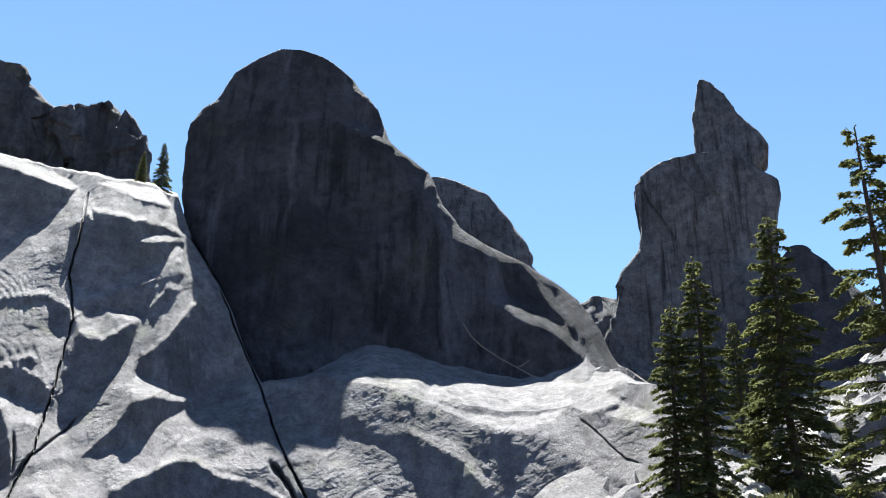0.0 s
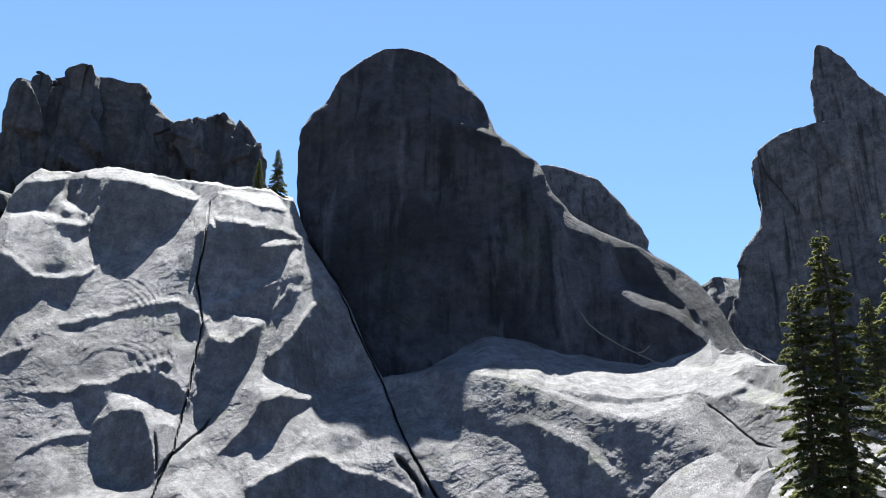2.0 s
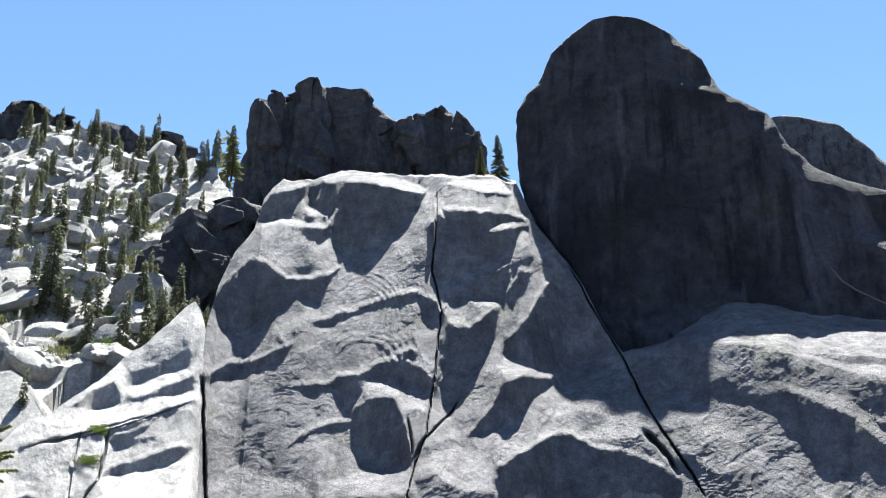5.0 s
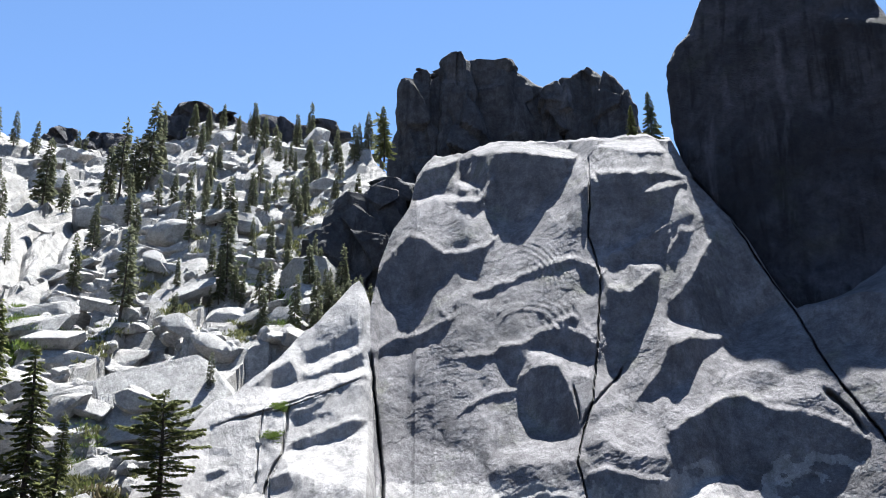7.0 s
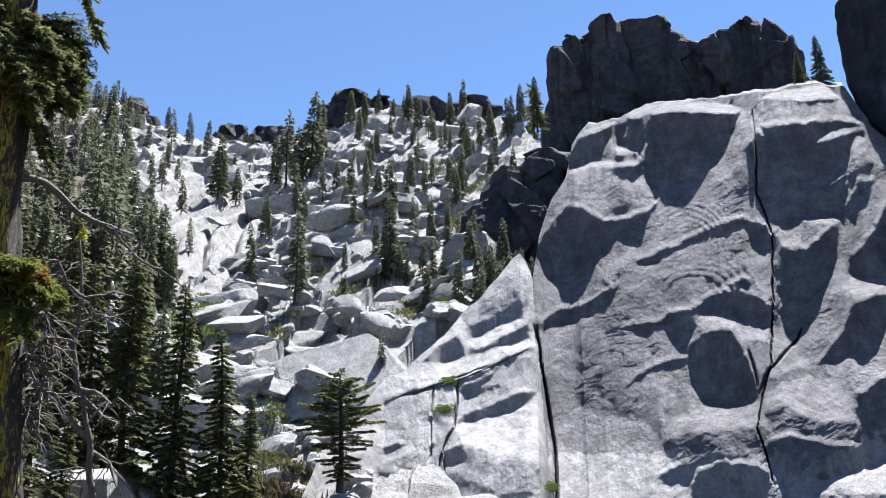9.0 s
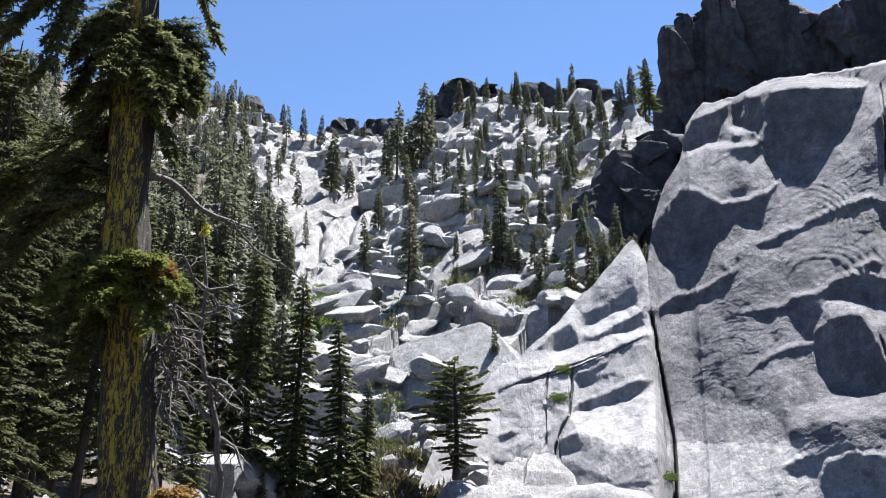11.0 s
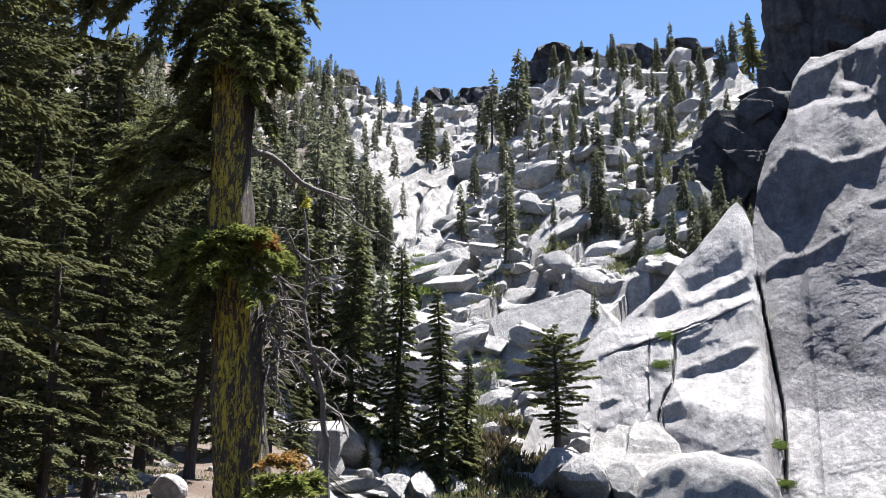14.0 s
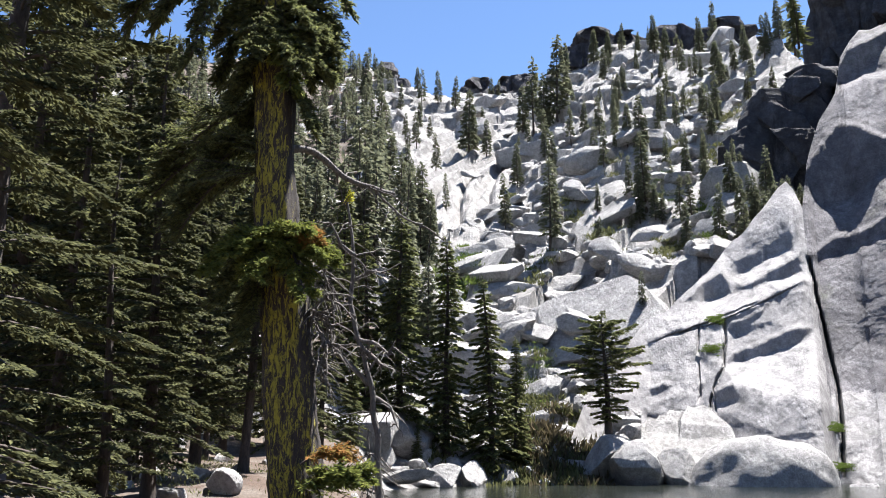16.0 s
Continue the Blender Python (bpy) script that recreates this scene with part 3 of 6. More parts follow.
plate(45, [(21.58, 8.07), (19.79, 8.95), (18.34, 9.65), (17.43, 10.88), (16.14, 11.48), (15.04, 11.47), (13.63, 10.39), (12.21, 9.85), (10.83, 9.13), (10.32, 8.70), (11.59, 8.04), (13.71, 8.06), (15.83, 8.60), (16.56, 8.25), (17.64, 7.74), (19.43, 7.04), (20.49, 6.69)])
plate(60, [(15.64, 9.36), (14.36, 9.88), (13.30, 9.51), (12.78, 8.99), (14.40, 8.66)])
plate(82, [(19.96, 6.49), (17.64, 7.81), (16.56, 8.32), (15.12, 8.39), (14.08, 7.62), (12.32, 7.36), (10.95, 6.87), (9.27, 6.03), (8.56, 5.35), (9.01, 4.70), (12.49, 3.40), (20.12, 3.38)])
plate(42, [(15.77, 11.65), (13.52, 13.40), (12.03, 13.90), (10.72, 11.21), (10.12, 9.11), (12.21, 9.85), (13.80, 10.50)])
plate(42, [(9.48, 11.00), (8.94, 11.23), (7.59, 10.35), (6.63, 9.36), (7.71, 8.71), (8.38, 9.07), (9.38, 9.78)])
plate(44, [(48.65, 7.57), (46.51, 7.95), (43.61, 7.62), (41.44, 5.85), (37.84, 6.18), (37.78, 1.29), (48.45, 1.30)])
plate(36, [(43.41, 4.80), (41.44, 5.33), (39.64, 6.20), (38.53, 7.60), (37.88, 4.79), (37.73, 3.40), (41.45, 3.76), (42.87, 4.11)])
plate(48, [(43.85, 6.13), (43.61, 7.54), (41.43, 8.79), (39.21, 10.35), (38.67, 9.92), (38.83, 7.18), (39.98, 7.36), (41.80, 6.77)])
plate(80, [(43.85, 5.85), (41.43, 6.70), (39.62, 7.43), (38.83, 7.32), (39.64, 6.34), (41.44, 5.71), (42.87, 5.26), (43.84, 5.15)])
plate(78, [(43.68, 7.40), (43.53, 7.79), (41.79, 8.40), (41.35, 9.04), (41.21, 8.86), (41.97, 8.04), (43.42, 7.26)])
plate(80, [(45.00, 3.69), (43.58, 3.94), (43.33, 3.42), (44.46, 3.01), (44.88, 3.18)])
plate(42, [(46.36, 9.38), (45.47, 10.82), (43.83, 12.64), (43.26, 11.56), (43.25, 9.76), (43.70, 11.01), (45.09, 10.29)])
plate(78, [(46.25, 9.31), (45.09, 10.29), (43.74, 11.01), (43.25, 9.68), (44.35, 9.32)])
plate(50, [(43.16, 13.37), (41.78, 14.09), (39.88, 15.54), (39.49, 16.44), (39.24, 13.35), (39.63, 12.19), (41.41, 11.19), (43.15, 11.56)])
plate(72, [(43.15, 11.56), (41.41, 12.28), (39.54, 13.17), (39.48, 12.19), (41.41, 11.34), (43.15, 10.73)])
plate(38, [(43.15, 10.73), (41.41, 11.34), (39.93, 12.13), (39.12, 11.72), (40.31, 11.08), (41.79, 10.48), (42.71, 10.04)])
plate(78, [(42.96, 9.69), (41.42, 10.62), (40.31, 11.12), (39.19, 11.72), (39.21, 10.39), (41.42, 9.86)])
plate(37, [(45.08, 9.21), (42.89, 9.76), (39.21, 10.64), (38.85, 10.28), (41.42, 9.04), (43.43, 7.97), (43.61, 7.62), (45.42, 7.96)])
plate(62, [(49.19, 2.72), (47.11, 3.41), (45.35, 3.59), (45.34, 2.73), (47.09, 2.39), (48.47, 1.88)])
plate(34, [(30.99, 5.49), (28.03, 6.18), (25.24, 6.53), (25.52, 5.19), (27.46, 4.73), (29.84, 4.61), (31.06, 4.29)])
plate(60, [(31.32, 3.96), (29.85, 4.44), (27.47, 4.57), (25.55, 4.86), (25.37, 3.92), (26.53, 3.88), (27.59, 2.96), (29.28, 2.75), (30.65, 2.60), (31.69, 2.27)])
plate(78, [(31.77, 1.94), (30.65, 2.60), (29.20, 2.98), (29.59, 2.25), (30.36, 1.76)])
plate(80, [(29.80, 1.00), (29.31, 2.32), (27.94, 2.80), (25.97, 2.61), (25.29, 2.27), (25.56, 0.97)])
plate(40, [(25.12, 6.76), (23.56, 7.54), (22.39, 7.86), (21.90, 7.30), (20.78, 6.42), (20.03, 5.57), (19.95, 4.91), (21.56, 5.07), (23.10, 5.62), (24.03, 6.05), (25.10, 5.85)])
plate(63, [(25.21, 5.69), (24.03, 6.02), (22.81, 5.31), (21.21, 4.73), (22.30, 4.01), (23.88, 4.21), (24.95, 4.91)])
plate(82, [(20.42, 4.05), (19.59, 5.87), (18.60, 6.45), (17.30, 7.16), (14.50, 8.16), (13.28, 6.65), (15.12, 3.63), (16.83, 3.85), (18.02, 3.73), (19.67, 2.56), (22.21, 1.84), (23.24, 0.96), (24.19, 0.96), (24.90, 2.92), (25.14, 3.91), (23.87, 4.31), (22.31, 3.94), (21.71, 3.64), (19.25, 3.57)])
plate(37, [(18.03, 3.70), (16.83, 3.85), (16.03, 3.66), (15.16, 3.33), (15.50, 0.89), (22.92, 0.95), (21.90, 1.84), (19.67, 2.50)])
plate(78, [(48.62, 6.89), (46.85, 7.60), (44.42, 8.06), (42.01, 9.02), (38.97, 10.24), (38.93, 10.00), (42.03, 8.64), (44.44, 7.68), (46.87, 7.14), (48.56, 6.54)])
plate(76, [(48.55, 3.95), (46.98, 4.56), (45.46, 4.27), (45.48, 3.86), (47.00, 4.11), (48.47, 3.53)])
plate(74, [(46.40, 2.22), (45.86, 3.07), (45.50, 2.22), (46.08, 0.46), (46.52, 1.20)])
plate(76, [(44.64, 3.85), (43.56, 4.11), (43.47, 3.36), (44.36, 3.00)])
plate(55, [(48.25, 2.84), (46.01, 3.52), (45.96, 3.07), (46.59, 1.20), (46.15, 0.36), (46.91, -1.66), (48.42, -1.68)])
plate(54, [(49.01, 5.70), (47.91, 7.09), (45.47, 7.57), (45.06, 5.65), (45.82, 3.93), (48.37, 4.29)])
plate(36, [(44.23, 5.29), (41.54, 5.98), (39.07, 6.69), (38.42, 4.83), (38.27, 2.85), (41.37, 3.55), (43.62, 4.25)])
plate(52, [(44.90, 2.22), (42.38, 3.05), (38.28, 2.69), (38.06, 1.54), (41.53, 1.21), (44.78, 1.20)])
plate(70, [(43.63, 7.14), (42.42, 7.72), (41.09, 7.88), (41.04, 7.67), (42.38, 7.38), (43.54, 6.82)])
plate(72, [(42.83, 0.88), (41.21, 1.15), (39.31, 1.28), (39.27, 1.02), (41.23, 0.82), (42.79, 0.55)])
plate(43, [(37.62, 5.13), (36.41, 6.34), (34.30, 5.79), (32.22, 5.24), (31.17, 4.19), (31.51, 2.34), (32.45, 0.68), (37.55, 0.69)])
plate(41, [(37.30, 3.82), (36.12, 3.08), (34.22, 1.85), (32.31, 0.61), (32.58, -2.13), (37.69, -2.27)])
crack([(23.87, 24.09), (23.87, 22.31), (24.18, 18.77), (23.83, 17.67), (23.54, 16.22), (24, 11.63), (24.45, 8.5), (25.31, 6.11), (25.58, 4.75), (25.21, 2.72), (24.96, 1.39)], 0.036, 1.5)
crack([(22.24, 10.84), (22.85, 9.82), (24.54, 8.15), (25.35, 6.62)], 0.073, 0.96)
crack([(25.67, 9.6), (25.42, 8.19), (25.39, 6.97)], 0.073, 0.8)
crack([(17.36, 22.21), (14.9, 19.04), (13.28, 15.83), (11.73, 12.98), (10.24, 9.47), (9.16, 7.74), (8.1, 6.04), (7.42, 4.36)], 0.042, 1.8)
crack([(10.95, 8.77), (9.51, 7.06), (8.81, 5.7)], 0.146, 1.6)
crack([(-8.58, 11.54), (-9.77, 10.46), (-11.48, 8.81), (-12.69, 8.48)], 0.055, 0.48)
crack([(38.79, 11.74), (38.56, 10.04), (38.36, 8.01), (38.08, 6), (37.77, 3.37), (37.8, 1.43), (38.01, -1.42)], 0.091, 2.4)
crack([(43.8, 8.47), (43.93, 6.58), (44.12, 5.21), (44.81, 3.86), (45.36, 1.5), (45.78, -1.49)], 0.073, 0.96)
crack([(45.36, 8.36), (45.6, 5.6), (45.56, 3.54), (45.87, 2.86)], 0.055, 0.56)
crack([(48.65, 2.55), (48.66, 0.51), (48.71, -1.84)], 0.091, 1.2)
crack([(47.38, 7.04), (45.46, 7.74), (43.56, 8.46), (41.52, 9.21)], 0.055, 0.48)
crack([(48.55, 6.75), (46.86, 7.36), (44.43, 7.85), (42.02, 8.81), (38.92, 10.13)], 0.035, 0.35)
crack([(44.12, 7.36), (44.08, 5.63), (44.72, 3.58), (44.70, 1.54)], 0.035, 0.35)

# bearing, rise of the face's upper edge, steepness, distance of its foot
FACE_RIGHT = [(-17, 9.0, 1.05, 52), (-14.5, 13.0, 1.1, 56), (-12, 13.5, 1.2, 62), (-9, 12.4, 1.05, 65), (-7.5, 11.9, 1.05, 65), (-4, 11.9, 1.05, 65), (0.2, 12.5, 1.05, 65), (5, 13.6, 1.05, 65), (8, 13.9, 1.05, 65), (11.7, 13.3, 1.05, 65), (13.3, 16.0, 1.05, 65)]
FACE_LEFT = [(14.9, 19.2, 1.05, 65), (16.9, 21.7, 1.05, 65), (18.3, 24.5, 1.05, 65), (22.8, 24.9, 1.05, 65), (30, 24.9, 1.05, 65), (34.6, 24.2, 1.05, 65), (35.8, 22.9, 1.05, 65),
            (36.3, 21.1, 1.05, 65), (37.4, 19.3, 1.05, 65), (38.3, 17.2, 1.05, 65), (38.8, 14.6, 1.05, 65), (39.2, 15.6, 1.04, 65), (39.6, 16.0, 1.02, 65), (40.1, 15.6, 1.0, 65),
            (41.2, 14.5, 0.98, 65), (43, 13.0, 0.96, 65), (44.7, 10.9, 0.94, 65), (46.4, 9.4, 0.94, 65), (48.5, 8.2, 0.9, 65), (50.5, 6.0, 0.88, 64), (52.5, 3.2, 0.85, 63), (54, 0.0, 0.8, 62)]
FACE_TOP = FACE_RIGHT + FACE_LEFT


SHELF = [(-17, -0.1), (-13, 0.0), (-10, 0.2), (-6, 0.3), (5, 0.32), (7, 0.18), (9, 0.03), (13, 0.0), (17, 0.0), (19, 0.02), (36, 0.0), (37, -0.12), (54, -0.12)]


FACE_GRID = []
STEP = 0.07


def inside(x, y, outline):
    """Which points lie within an outline."""
    hit = np.zeros(x.shape, bool)
    for (x0, y0), (x1, y1) in zip(outline, np.roll(outline, -1, 0)):
        if y0 != y1:
            hit ^= ((y0 > y) != (y1 > y)) & (x < (x1 - x0) * (y - y0) / (y1 - y0) + x0)
    return hit


def soften(a, times=1):
    for _ in range(times):
        p = np.pad(a, 1, mode="edge")
        a = (4 * a + 2 * (p[:-2, 1:-1] + p[2:, 1:-1] + p[1:-1, :-2] + p[1:-1, 2:]) + p[:-2, :-2] + p[2:, 2:] + p[:-2, 2:] + p[2:, :-2]) / 16
    return a


def settle(gx, gy, wx, wy, keep, rounds=260):
    """The height field whose steps across and up come nearest to gx and gy (weights wx, wy; keep pulls it to nought)."""
    def spread(u):
        dx, dy = wx * np.diff(u, axis=1), wy * np.diff(u, axis=0)
        out = keep * u
        out[:, 1:] += dx
        out[:, :-1] -= dx
        out[1:] += dy
        out[:-1] -= dy
        return out
    rhs = np.zeros((gy.shape[0] + 1, gy.shape[1]))
    rhs[:, 1:] += wx * gx
    rhs[:, :-1] -= wx * gx
    rhs[1:] += wy * gy
    rhs[:-1] -= wy * gy
    u = np.zeros(rhs.shape)
    res = rhs.copy()
    way, power = res.copy(), (res ** 2).sum()
    for _ in range(rounds):
        pull = spread(way)
        step = power / (way * pull).sum()
        u += step * way
        res -= step * pull
        fresh = (res ** 2).sum()
        way = res + fresh / power * way
        power = fresh
    return u


def base_line(bs, e):
    """Distance of the face as one smooth slope below its upper edge."""
    top, steep, foot = along(bs, FACE_TOP)
    tan_t = np.tan(np.radians(top))
    steep = steep * np.interp(bs, [13, 24, 36, 42], [1.0, 0.8, 0.8, 1.0])
    a, c = steep * 0.63 - tan_t, np.interp(bs, [10, 24, 40, 46], [0.0080, 0.0142, 0.0118, 0.0090])
    edge = (foot + (np.sqrt(a * a + 4 * c * (EYE + foot * tan_t)) - a) / (2 * c)) * np.interp(bs, [-17, -10, 6.5, 8.5, 12, 15, 17.5, 22, 30], [1, 0.98, 0.955, 0.965, 0.985, 0.98, 0.955, 0.965, 1])
    lie = np.tan(np.radians(np.interp(bs, [38.2, 38.8], [53, 47])))
    return edge * (lie - tan_t) / np.maximum(lie - np.tan(np.radians(e)), 0.3)


def build_face():
    bs = np.arange(-17, 54.01, 0.075)
    es = np.arange(-2.2, 26.0, STEP)
    b, e = np.meshgrid(bs, es)
    start = np.log(base_line(bs, e))
    p = np.stack([b * 1.4, e * 1.4, b * 0 + 2], -1)
    # the slope of every facet, with uneven outlines
    wx_, wy_ = 0.10 * layered(p * 1.1, 4, 0.65), 0.08 * layered(p * 1.2 + 17, 4, 0.65)
    slope = np.where(b > 38.4, 47.0, np.interp(b, [9, 13, 23.6, 24.2, 34], [57.5, 59, 58.5, 52, 51])) + 3 * layered(p * 0.22 + 5, 3)
    for steepness, outline in PLATES:
        slope = np.where(inside(b + wx_, e + wy_, outline), steepness, slope)
    grain = layered(np.stack([(e + 0.45 * b + 0.8 * lump(p * 0.3)) * 2.2, (0.45 * e - b) * 0.25, b * 0 + 8], -1), 4, 0.65)
    # a worn bright lip over every steep facet
    dark = slope > 74
    lip = np.zeros(dark.shape, bool)
    for k in range(1, 5):
        lip[k:] |= dark[:-k]
    slope = np.where(lip & ~dark & (lump(p * 0.7 + 3) > -0.45), np.minimum(slope, 40.0), slope)
    # small flat-faced breaks, long grain, and rings where shells have peeled off
    slope = np.interp(slope, [34, 38, 42, 46, 50, 55, 58, 64, 66, 76], [22, 29, 37, 45.5, 51.5, 55, 58, 63, 66.5, 79])
    chips = blocks(np.stack([b * 0.9 + 0.4 * e + wx_ * 2, e * 1.7 - 0.3 * b + wy_ * 2], -1), 4, 0.0)
    plain = blocks(np.stack([b * 0.42 + 0.25 * e + wx_ * 2, e * 0.8 - 0.2 * b + wy_ * 2], -1), 7, 0.0)
    run = layered(np.stack([(e + 0.42 * b + 1.1 * lump(p * 0.25 + 7)) * 0.9, (0.42 * e - b) * 0.12, b * 0 + 3], -1), 2, 0.5)
    creases = 15 * np.exp(-((np.abs(run) - 0.12) / 0.035) ** 2) * smooth((lump(p * 0.35 + 12) + 0.35) / 0.5)
    rings = 0
    for cb, ce, near, wide, step in ((28.9, 16.0, 1.9, 1.1, 0.34), (28.6, 11.9, 2.5, 1.2, 0.4)):
        far_ = np.hypot((b - cb) * 0.92, e - ce) + 0.25 * lump(p * 0.5 + 3)
        side_ = np.clip((e - ce) * 0.8 - (b - cb) * 0.5, 0, 1)
        rings = rings + np.sin(far_ / step * 2 * np.pi) * np.exp(-((far_ - near) / wide) ** 2) * side_
    slope = soften(slope, 1) + np.where(slope < 70, 1.0, 0.5) * (3.0 * grain + np.where(b > 38.4, 8.0, 4.0) * chips + 3.6 * plain + creases) + 8.5 * rings
    t = np.radians(np.clip(slope, np.maximum(e + 7, 24), 82))
    rise = np.radians(e)
    grow = (1 / np.cos(rise) ** 2) / (np.tan(t) - np.tan(rise)) * radians(STEP)
    gy = (0.5 * (grow[1:] + grow[:-1])) - np.diff(start, axis=0)
    gx = np.zeros((b.shape[0], b.shape[1] - 1))
    # steep facets hold their slope, flat ones give way
    firm = ((np.tan(t) - np.tan(rise)) * np.cos(t)) ** 2
    firm = np.clip(0.5 * (firm[1:] + firm[:-1]), 0.2, 1.0)
    dev = settle(gx, gy, np.full(gx.shape, 0.03), firm, 0.00002, 450)
    r = np.exp(start + dev)
    # curved shells of rock that peel off in thin steps
    swirl = layered(np.stack([b * 0.35 + e * 0.5, e * 0.9 - b * 0.3, b * 0], -1), 3)
    phase = e * 1.5 + b * 0.45 + swirl * 1.5
    mild = np.where(slope < 66, 1.0, 0.35)
    back = face.back(b, e)
    back = back + 0.07 * (phase - np.floor(phase)) * smooth((39 - b) / 3) * np.clip(lump(p * 0.3 + 9) + 0.35, 0, 1) * mild
    back = back + 0.05 * layered(p * 0.9 + 5, 3) + 0.06 * layered(p * 1.3 + 2, 4, 0.65) * np.clip(0.5 + lump(p * 0.25 + 4), 0.2, 1.3) * np.interp(b, [30, 40], [1.0, 0.6]) * mild
    flow = layered(np.stack([(e + 0.6 * b) * 1.7, (0.6 * e - b) * 0.3, b * 0 + 8], -1), 4, 0.62)
    back = back + 0.04 * flow * np.interp(b, [36, 41], [1.0, 0.35]) * mild
    r = r + back
    # trimmed to the upper edge
    top = along(bs, FACE_TOP)[0]
    top = top + np.interp(bs, [12, 14], [0.1, 0.2]) * layered(np.stack([bs * 0.8, bs * 0, bs * 0 + 3], -1), 3)
    rows_n = 380
    v = np.linspace(0, 1, rows_n)[:, None]
    e = -2.2 + (top + 2.2) * v
    at = np.clip((e + 2.2) / STEP, 0, len(es) - 1.001)
    lo = at.astype(int)
    cols = np.arange(len(bs))[None]
    r = r[lo, cols] * (1 - at + lo) + r[lo + 1, cols] * (at - lo)
    b = np.broadcast_to(bs, e.shape)
    FACE_GRID.extend((bs, e, r))
    tan_e = np.tan(np.radians(e))
    z = EYE + r * tan_e
    rows = [spot(b, r, 0) + np.stack([0 * r, 0 * r, z], -1)]
    # the shelf behind the upper edge
    lean = np.tan(np.radians(top)) + along(bs, SHELF)[0]
    for d in (0.6, 1.5, 3, 6, 10, 15, 22, 30):
        rr = r[-1] + d
        zz = z[-1] + d * lean + 0.25 * lump(np.stack([bs * 1.4, bs * 0 + d, bs * 0], -1))
        rows.append((spot(bs, rr, 0) + np.stack([0 * rr, 0 * rr, zz], -1))[None])
    pts = np.concatenate(rows, 0)
    quads = grid_faces(pts.shape[0], pts.shape[1])[:, ::-1]
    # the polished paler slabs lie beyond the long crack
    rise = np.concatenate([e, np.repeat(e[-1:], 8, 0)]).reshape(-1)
    # and along the foot, below an uneven line
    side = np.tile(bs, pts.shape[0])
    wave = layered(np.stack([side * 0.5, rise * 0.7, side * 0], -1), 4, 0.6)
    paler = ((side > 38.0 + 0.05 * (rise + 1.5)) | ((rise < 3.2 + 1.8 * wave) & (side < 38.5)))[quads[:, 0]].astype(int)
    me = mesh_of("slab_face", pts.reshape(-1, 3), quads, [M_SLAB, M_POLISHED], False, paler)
    tagged(new("slab_face", me), "grey glacier-polished granite slabs with ledges and cracks over the lake", "cliff", kind="structure")


build_face()


def on_face(b, e):
    """The point of the slab face at a bearing and rise."""
    bs, es, rs = FACE_GRID
    i = int(np.clip(np.searchsorted(bs, b), 0, len(bs) - 1))
    r = float(np.interp(e, es[:, i], rs[:, i]))
    return tuple(float(q) for q in spot(np.array(b), np.array(r), EYE + r * math.tan(radians(e))))


